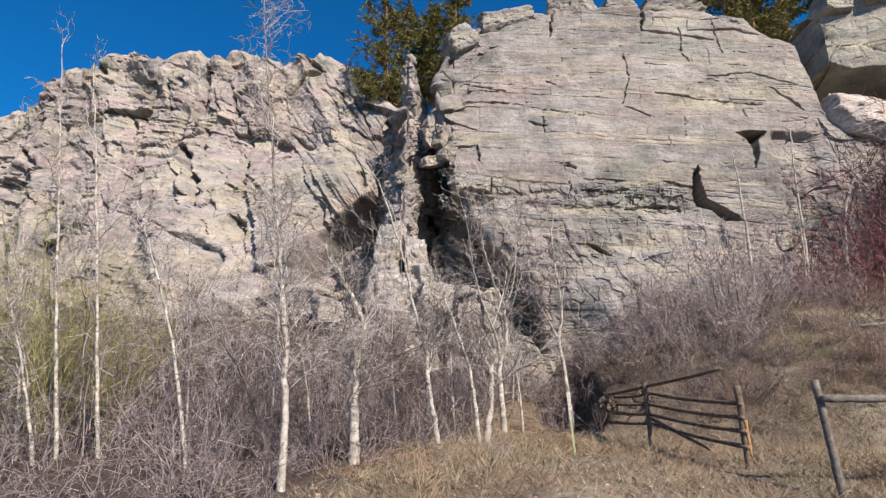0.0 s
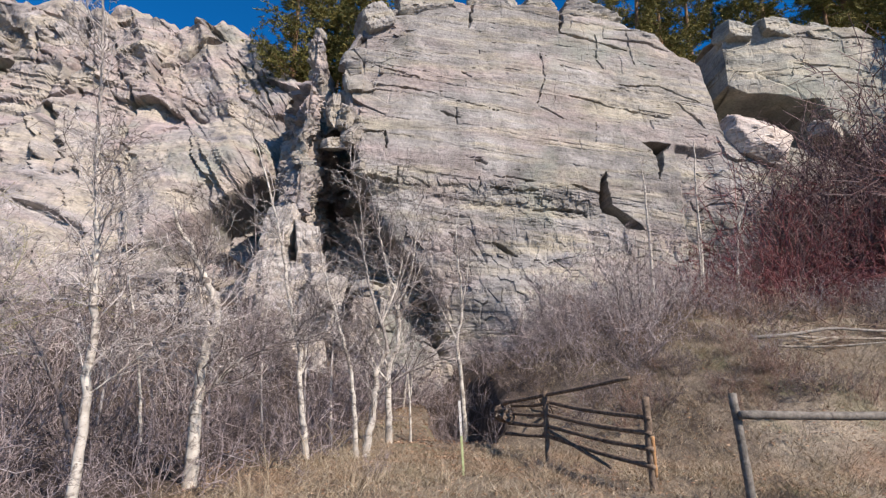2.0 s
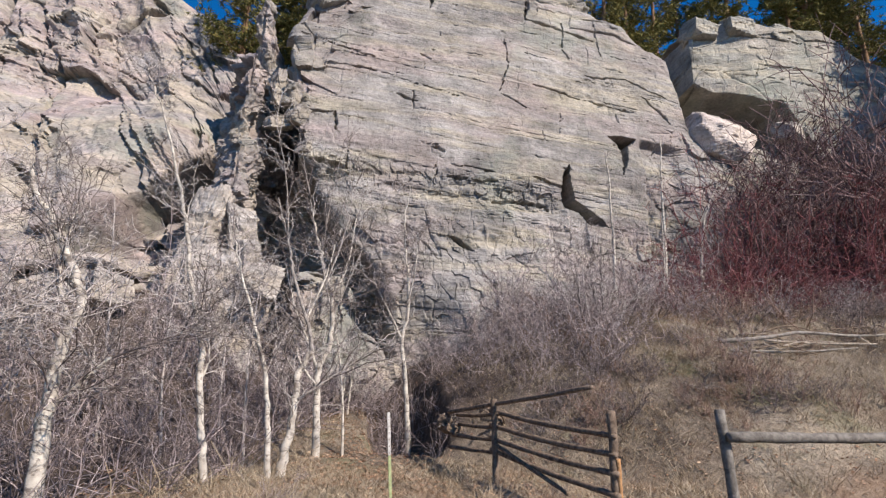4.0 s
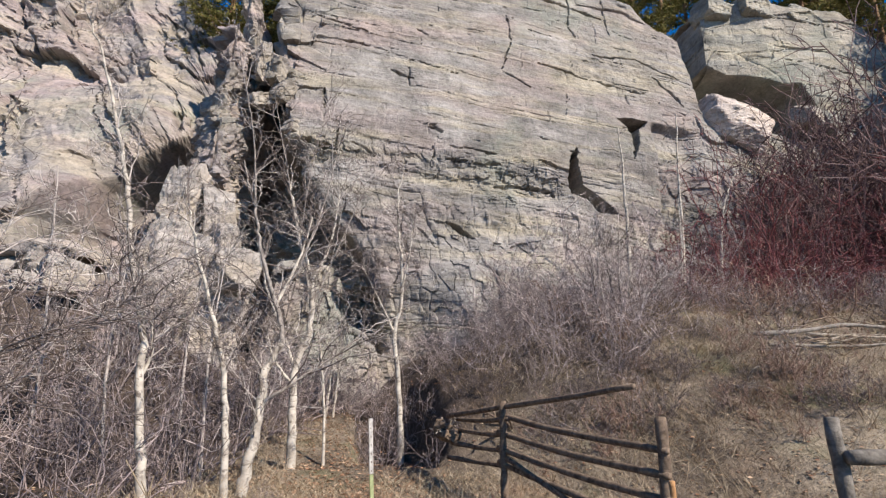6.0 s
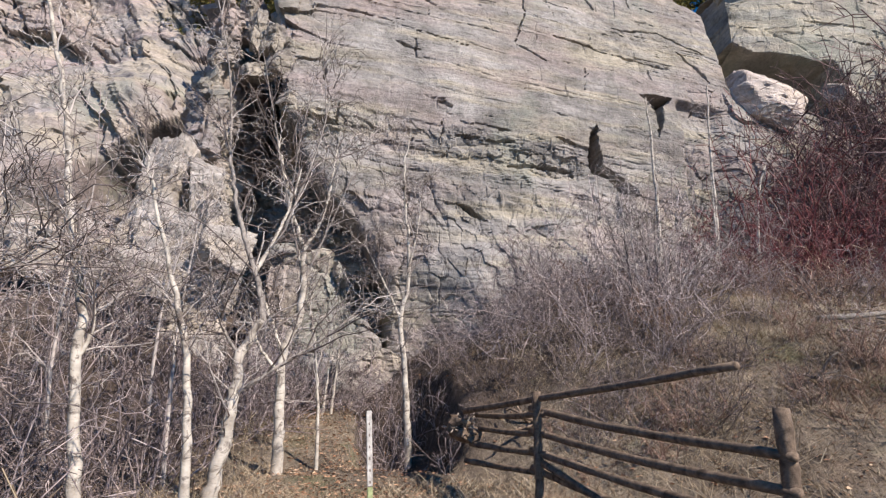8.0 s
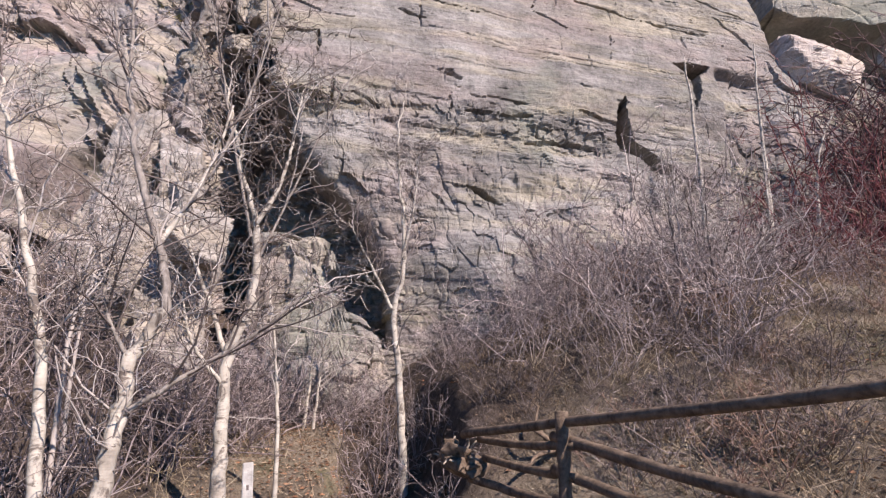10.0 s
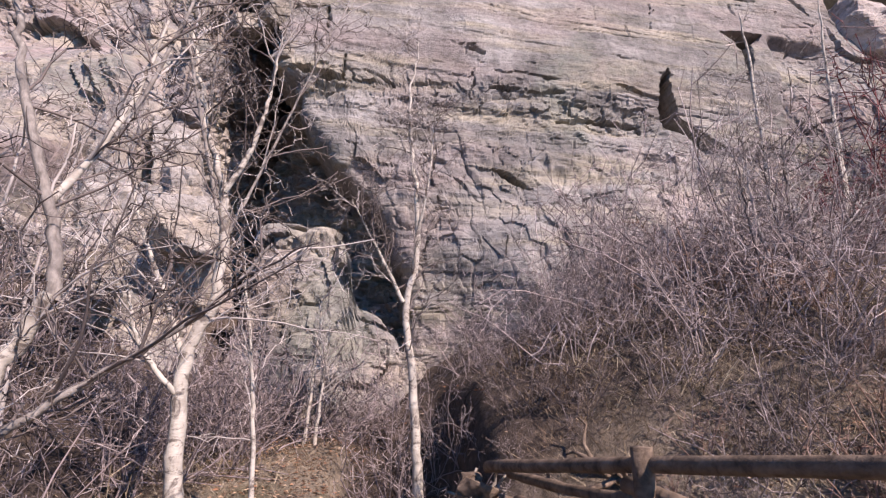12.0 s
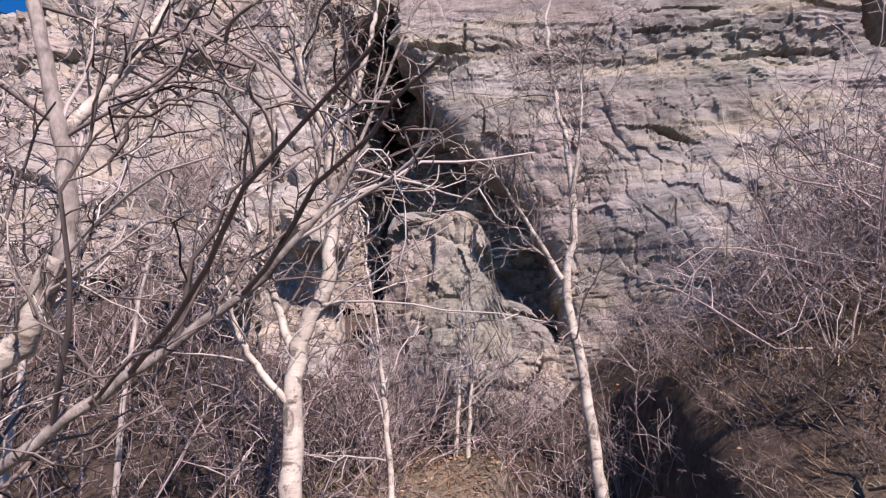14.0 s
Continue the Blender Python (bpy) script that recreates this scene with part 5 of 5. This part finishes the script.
plant(rust, scatter(pr, 40, 5.2, 20, 9.8, 15.6, lambda x, y: y > 12.8 or (5.5 < x < 10.5 and y > 11.6)), pr, (0.6, 1.25))
plant(rust, scatter(pr, 16, 6.8, 9.4, 9.9, 11.3, lambda x, y: True), pr, (0.6, 0.95))
plant(rust, scatter(pr, 20, 2.3, 4.3, 8.4, 11.2, lambda x, y: path_gap(x, y) > 0.9), pr, (0.22, 0.5))
plant(low, scatter(pr, 12, 2.3, 2.9, 12.2, 16.0, lambda x, y: True), pr, (0.25, 0.5))
plant(low, scatter(pr, 12, 7.0, 9.4, 10.2, 11.3, lambda x, y: True), pr, (0.5, 0.8))
plant(low, scatter(pr, 12, 9.2, 13.4, 11.6, 12.6, lambda x, y: True), pr, (0.35, 0.6))
plant(low, scatter(late, 18, 3.6, 4.5, 8.5, 10.6, lambda x, y: x > 4.25 - 0.26 * (y - 8.2)), late, (0.22, 0.42))
plant(low, scatter(ph, 8, 4.2, 9.0, 11.6, 13.0, lambda x, y: True), ph, (0.5, 0.8))
plant(tall, scatter(ph, 14, 4.4, 9.0, 11.2, 12.8, lambda x, y: True), ph, (0.25, 0.45))
plant(rust, scatter(ph, 16, 4.4, 9.0, 11.0, 12.6, lambda x, y: True), ph, (0.6, 1.0))
plant(low, scatter(late, 10, 3.9, 6.6, 12.7, 14.0, lambda x, y: True), late, (0.5, 0.85))
plant(brush, scatter(late, 7, 2.5, 3.6, 12.6, 15.2, lambda x, y: True), late, (0.35, 0.55))
plant(low, scatter(late, 26, 4.3, 7.4, 10.9, 12.8, lambda x, y: True), late, (0.55, 0.9))
plant(low, scatter(late, 18, -3.6, 0.6, 9.4, 13.2, lambda x, y: path_gap(x, y) > 1.5 and x < -0.6 + 0.3 * (y - 9.4)), late, (0.6, 1.05))
plant(rust, scatter(late, 14, 9.5, 16, 9.5, 12.5, lambda x, y: True), late, (0.5, 1.0))
stalks = shrub_kinds("dry_weed", "tall dry straw-coloured weed stalks", "dry weeds", (351, 352, 353), stems=6, height=0.75, spread=0.3, twigs=4, mat=grass_mat, thick=0.004, thin=0.003, depth=0)
plant(stalks, scatter(pr, 86, -1.5, 16, 5.2, 15.6, lambda x, y: path_gap(x, y) > 1.1 and x > -1.2 + 0.3 * (y - 6) and not (1.0 < x < 2.8 and y > 9) and (x < 3.3 or y > 8.6) and (y < 10.6 or x > 9.5 or x < 1.5)), pr, (0.6, 1.15))


plant(stalks, scatter(pr, 16, 8.0, 13, 9.5, 12.0, lambda x, y: True), pr, (0.7, 1.1))


def build_grass():
    r = np.random.default_rng(5)
    n = 17000
    x, y = r.uniform(-3, 18, n * 3), r.uniform(3.0, 15.5, n * 3)
    ok = (vnoise(x * 0.8, y * 0.8, 0, 12) > r.uniform(-1.3, 0.6, n * 3)) & (x > -2.2 + 0.28 * (y - 6))
    ok &= (x < 6.5) | (r.random(n * 3) < 0.75)
    ok &= ~((np.abs(x - 1.9) < 0.5) & (y > 11) & (r.random(n * 3) < 0.6)) & ~((y > 12) & (x > 2.2) & (x < 4))
    x, y = x[ok][:n], y[ok][:n]
    n = len(x)
    blades = 14
    bx = np.repeat(x, blades) + r.normal(0, 0.10, n * blades)
    by = np.repeat(y, blades) + r.normal(0, 0.10, n * blades)
    bz = ground_z(bx, by)
    h = np.repeat(r.uniform(0.02, 0.10, n) + 0.15 * (r.random(n) > np.where(x > 5.5, 0.68, 0.86)), blades) * r.uniform(0.5, 1.3, n * blades)
    # each tuft lies over one way
    a = np.repeat(r.uniform(0, 2 * math.pi, n), blades) + r.normal(0, 0.9, n * blades)
    lean = r.uniform(0.4, 2.6, n * blades) * h
    b = r.uniform(0, math.pi, n * blades)
    root = np.stack([bx, by, bz - 0.015], -1)
    side = np.stack([np.cos(b), np.sin(b), 0 * b], -1) * 0.0045
    way = np.stack([np.cos(a), np.sin(a), 0 * a], -1)
    tip = root + way * lean[:, None] + np.array([0, 0, 1]) * h[:, None]
    v = np.stack([root - side, root + side, tip], 1).reshape(-1, 3)
    me = mesh_of("dry_grass", v, np.arange(len(v)).reshape(-1, 3), grass_mat)
    tagged(new("dry_grass", me), "tufts of dry straw-coloured grass on the slope", "grass", kind="stuff")


build_grass()


def build_litter():
    """Fallen leaves, each a small bent quad."""
    r = np.random.default_rng(15)
    n = 15000
    x = np.concatenate([r.normal(2.0, 0.7, n // 3), r.uniform(-1.5, 9, n - n // 3)])
    y = np.concatenate([r.uniform(10, 17, n // 3), r.uniform(4.5, 12, n - n // 3)])
    z = ground_z(x, y) + r.uniform(0.004, 0.03, n)
    a, s = r.uniform(0, 2 * math.pi, n), r.uniform(0.008, 0.026, n)
    up = np.stack([r.normal(0, 0.4, n), r.normal(0, 0.4, n), np.ones(n)], -1)
    up /= np.linalg.norm(up, axis=1)[:, None]
    e = np.stack([np.cos(a), np.sin(a), 0 * a], -1)
    f = np.cross(up, e)
    c = np.stack([x, y, z], -1)
    v = np.stack([c - e * s[:, None] * 1.3, c + f * s[:, None] * 0.7 + up * s[:, None] * 0.3, c + e * s[:, None] * 1.3, c - f * s[:, None] * 0.7 + up * s[:, None] * 0.3], 1).reshape(-1, 3)
    me = mesh_of("leaf_litter", v, np.arange(4 * n).reshape(-1, 4), leaf_mat)
    tagged(new("leaf_litter", me), "scattered brown and rust fallen leaves", "leaves", kind="stuff")


build_litter()


# ---- fence ----
def pole(pts, r0, r1, seed, mat, sides=9, knots=0.12, cap=True):
    r = np.random.default_rng(seed)
    n = 14
    p = smooth_line(pts, n) if len(pts) > 2 else np.array(pts[0])[None] + (np.array(pts[1]) - np.array(pts[0]))[None] * np.linspace(0, 1, n)[:, None]
    p = p + r.normal(0, 0.05 * r0, (n, 3))
    rad = np.linspace(r0, r1, n) * (1 + knots * 0.5 * r.normal(size=n))
    if cap:
        d0, d1 = p[1] - p[0], p[-1] - p[-2]
        p = np.vstack([p[:1] - d0 * 0.02, p, p[-1:] + d1 * 0.02])
        rad = np.concatenate([[0.002], rad, [0.002]])
    t = Tubes()
    t.add(p, rad, sides)
    return t.mesh("pole", mat)


def fence_part(root, name, pts, r0, r1, seed, mat, label=""):
    o = np.array(root.matrix_world.translation)
    return part(name, pole([np.array(p) - o for p in pts], r0, r1, seed, mat), root, label)


fence = tagged(empty("rail_fence", pose(*at(3.62, 10.38))), "old weathered wooden rail fence leaning at the path", "fence")
end_post = fence_part(fence, "post", [at(4.19, 8.2, -0.3), (4.14, 8.15, 1.83)], 0.05, 0.046, 1, rail_wood, "weathered post with a split orange side")
fence_part(fence, "post", [at(3.64, 10.4, -0.3), (3.61, 10.38, 1.91)], 0.045, 0.04, 2, rail_wood)
for i, (za, zb) in enumerate([(1.74, 1.58), (1.54, 1.40), (1.37, 1.22), (1.22, 1.02)]):
    fence_part(fence, "rail", [(3.62, 10.55, za + 0.02), (3.9, 9.3, 0.5 * (za + zb) - 0.03), (4.15, 8.1, zb)], 0.034, 0.03, 10 + i, rail_wood)
for i, (xa, za, zb) in enumerate([(3.42, 1.66, 1.72), (3.46, 1.52, 1.55), (3.35, 1.36, 1.38), (3.3, 1.18, 1.22)]):
    fence_part(fence, "rail", [(xa, 11.7, za), (3.55, 11.0, 0.5 * (za + zb) - 0.02), (3.66, 10.3, zb)], 0.03, 0.027, 20 + i, rail_wood)
fence_part(fence, "rail", [(3.63, 10.3, 1.3), (3.8, 9.6, 1.12), (3.98, 8.9, 0.92)], 0.03, 0.024, 31, rail_wood, "fallen rail sagging between the posts")
fence_part(fence, "rail", [(3.28, 11.7, 1.70), (3.66, 10.3, 1.86), (3.9, 9.2, 1.97), (4.02, 8.3, 2.06)], 0.034, 0.026, 30, rail_wood, "long loose rail laid across the top")
part("split_face", pole([(4.20 - 3.62, 8.145 - 10.38, 0.10), (4.175 - 3.62, 8.12 - 10.38, 0.56)], 0.02, 0.026, 6, orange_wood), end_post, "split orange bare wood")

gate = tagged(empty("hitching_rail", pose(*at(4.6, 6.95))), "grey weathered hitching rail on two leaning posts", "fence")
fence_part(gate, "post", [at(4.60, 6.98, -0.3), (4.46, 6.93, 1.87)], 0.045, 0.043, 3, hitch_wood)
fence_part(gate, "post", [at(6.60, 6.98, -0.3), (6.46, 6.95, 1.95)], 0.047, 0.045, 4, hitch_wood)
fence_part(gate, "rail", [(4.46, 6.86, 1.66), (5.4, 6.85, 1.655), (6.52, 6.86, 1.66)], 0.046, 0.044, 5, hitch_wood)



def lath(name, z0, z1, wide, thick, mat, parent, label=""):
    """A length of flat lath, its edges slightly worn."""
    bm = bmesh.new()
    bmesh.ops.create_cube(bm, size=1.0, matrix=Matrix.Translation((0, 0, (z0 + z1) / 2)) @ Matrix.Diagonal((wide, thick, z1 - z0, 1)))
    bmesh.ops.bevel(bm, geom=bm.edges[:], offset=min(0.003, thick * 0.3), segments=1, affect="EDGES")
    me = bpy.data.meshes.new(name)
    bm.to_mesh(me)
    bm.free()
    me.materials.append(mat)
    return part(name, me, parent, label)


stake = tagged(empty("marker_stake", pose(*at(2.05, 9.2), 0, -4, 12)), "thin white marker stake with a yellow-green foot in the grass", "stake")
top = 1.76 - float(ground_z(2.05, 9.2))
lath("foot", -0.2, top - 0.46, 0.034, 0.010, wood_material("yellow_green_paint", (0.20, 0.23, 0.11), (0.34, 0.38, 0.20)), stake, "faded yellow-green painted foot")
blade = lath("blade", top - 0.456, top, 0.036, 0.012, wood_material("weathered_white_paint", (0.30, 0.28, 0.26), (0.52, 0.50, 0.47)), stake, "weathered white upper half")
for k in range(6):
    lath("mark", top - 0.09 - 0.07 * k, top - 0.07 - 0.07 * k, 0.012, 0.0145, dark_twig, blade, "small dark printed bar")

# ---- dead wood ----
logs = tagged(empty("fallen_log", pose(*at(10.6, 12.2))), "bleached fallen log with broken branches on the slope", "log")
fence_part(logs, "stem", [at(9.0, 12.4, 0.08), at(9.9, 12.2, 0.22), at(10.9, 12.3, 0.25), at(12.0, 12.05, 0.14), at(13.6, 12.2, 0.2)], 0.042, 0.024, 50, grey_wood)
fence_part(logs, "branch", [at(9.9, 12.2, 0.18), at(10.8, 11.9, 0.12), at(12.2, 11.8, 0.1)], 0.03, 0.015, 51, dead_wood)
fence_part(logs, "branch", [at(8.9, 12.0, 0.08), at(10.2, 11.8, 0.1), at(11.6, 11.7, 0.08)], 0.028, 0.015, 52, grey_wood)
for k in range(18):
    g = np.random.default_rng(600 + k)
    p = np.array([g.uniform(9.0, 13.0), g.uniform(11.7, 12.5), 0])
    p[2] = float(ground_z(p[0], p[1])) + g.uniform(0.05, 0.3)
    q = p + np.array([g.uniform(0.5, 1.4), g.uniform(-0.2, 0.2), g.uniform(-0.15, 0.15)])
    fence_part(logs, "branch", [p, (p + q) / 2 + g.normal(0, 0.08, 3), q], 0.018, 0.007, 60 + k, dead_wood if k % 3 == 0 else rail_wood)


def root_wad(base, label, seed, count, size, mat):
    """A knot of crooked dead roots and limbs."""
    g = np.random.default_rng(seed)
    root = tagged(empty("root_wad", pose(*base)), label, "dead wood")
    for k in range(count):
        a = g.uniform(0, 2 * math.pi)
        line = wander((g.normal(0, 0.08) * size, g.normal(0, 0.08) * size, 0.05), (math.cos(a), math.sin(a), g.uniform(0.0, 1.2)), size * g.uniform(0.5, 1.2), 8, 0.38, g)
        t = Tubes()
        t.add(line, np.linspace(0.05 * size * g.uniform(0.5, 1.2), 0.008, 8), 6)
        part("root", t.mesh("root", mat), root)
    return root


wad = root_wad((3.27, 11.75, 1.42), "bleached stump end with broken roots at the fence", 71, 14, 0.26, dead_wood)
for k, (x, y, z, size, turn) in enumerate([(0.0, 0.0, 0.06, (0.30, 0.26, 0.2), (10, 20, 30)), (0.13, -0.05, 0.02, (0.26, 0.16, 0.1), (0, -12, 60)), (-0.08, 0.04, 0.16, (0.14, 0.12, 0.18), (20, 0, 0))]):
    part("stump", rock_block("stump", size, 760 + k, rail_wood, 0.16), wad, "broken grey wood").matrix_basis = pose(x, y, z, *turn)
root_wad(at(7.5, 11.1, 0.05), "bleached crooked dead branch on a brush pile", 72, 6, 0.42, dead_wood)
root_wad(at(4.4, 12.4, 0.0), "pale curved dead limbs in the dark hollow", 73, 7, 0.8, rail_wood)
root_wad(at(2.8, 13.6, 0.0), "pale broken limbs lying in the hollow", 75, 9, 0.8, grey_wood)
root_wad(at(3.3, 13.2, 0.0), "dark rotting limbs in the hollow", 74, 9, 0.9, rail_wood)

# ---- pines above the cliff ----
def pine(base, height, seed, lean=0.0, crown=0.25):
    r = np.random.default_rng(seed)
    root = tagged(empty("pine_tree", pose(*base)), "tall sunlit green pine above the cliff edge", "tree", "pines")
    trunk = wander((0, 0, -0.4), (lean, 0, 1), height, 12, 0.012, r)
    rad = np.linspace(0.02 * height, 0.02, 12)
    t = Tubes()
    t.add(trunk, rad, 9)
    part("trunk", t.mesh("trunk", pine_bark), root)
    br, needles = Tubes(), []
    nb = int(height * 7)
    for _ in range(nb):
        f = r.uniform(crown, 0.98)
        p = np.array([np.interp(f * 11, np.arange(12), trunk[:, i]) for i in range(3)])
        a = r.uniform(0, 2 * math.pi)
        ln = height * 0.24 * (1.15 - f) ** 0.7 * r.uniform(0.5, 1.1)
        line = wander(p, (math.cos(a), math.sin(a), r.uniform(-0.2, 0.3)), ln, 6, 0.13, r, 0.05)
        br.add(line, np.linspace(0.012 * ln + 0.01, 0.006, 6), 4)
        for _ in range(int(9 + ln * 10)):
            q = line[min(5, int(2 + r.random() * 4))] + r.normal(0, 0.10 + 0.05 * ln, 3)
            needles.append(q)
    tagged(part("bough", br.mesh("bough", pine_bark), root), kind="stuff")
    c = np.array(needles)
    per = 9
    c = np.repeat(c, per, 0)
    d = r.normal(size=c.shape)
    d /= np.linalg.norm(d, axis=1)[:, None]
    d[:, 2] = d[:, 2] * 0.7 + 0.15
    s = np.cross(d, r.normal(size=c.shape))
    s /= np.linalg.norm(s, axis=1)[:, None]
    tip = c + d * 0.26
    v = np.stack([c - s * 0.026, c + s * 0.026, tip], 1).reshape(-1, 3)
    me = mesh_of("needles", v, np.arange(len(v)).reshape(-1, 3), needle_mat)
    part("needles", me, root, "clusters of green needles")
    return root


for i, (x, y, z, h, crown) in enumerate([(-3.6, 28.5, 15.2, 11.0, 0.2), (-2.4, 29.5, 15.6, 11.0, 0.2), (-0.9, 29, 16.5, 8.5, 0.2), (0.4, 27, 18.4, 7.5, 0.2), (-1.6, 32, 17.5, 9.0, 0.2),
        (12.4, 26, 18.4, 8.0, 0.15), (14.6, 25.3, 17.6, 9.5, 0.3), (16.6, 26.2, 18.0, 9.0, 0.15), (18.6, 26.5, 18.4, 9.5, 0.12), (20.6, 27, 18.6, 9.0, 0.15), (23.5, 27.5, 18.0, 11.0, 0.2),
        (15.6, 30, 19.4, 8.5, 0.1), (19.5, 30.5, 19.8, 9.0, 0.1), (22.3, 25.0, 18.2, 9.0, 0.2), (24.8, 23.6, 17.0, 9.5, 0.12), (27.6, 22.0, 15.5, 10.0, 0.1), (26.8, 24.2, 16.8, 14.0, 0.4), (28.5, 27, 17.0, 13.0, 0.25), (31.5, 26, 16.5, 14.0, 0.3), (34, 29, 17, 13.0, 0.2)]):
    pine((x, y, z), h, 400 + i, 0.0, crown)
# two more stand on the slope beside the outcrop and shade its end
pine(at(27.0, 15.4), 20.0, 430, 0.0, 0.4)
pine(at(29.4, 16.2), 19.0, 431, 0.0, 0.4)

# ---- bare bushes in the gap above the wall's corner ----
for k, (x, y, z, s) in enumerate([(14.5, 23.6, 16.2, 0.75), (15.3, 23.2, 16.2, 0.8), (15.9, 23.5, 16.3, 0.7), (13.6, 23.8, 16.6, 0.55)]):
    copy_thing(slope[k % 2], Matrix.Translation((x, y, z)) @ Matrix.Rotation(1.9 * k, 4, "Z") @ Matrix.Diagonal((s, s, s, 1)))
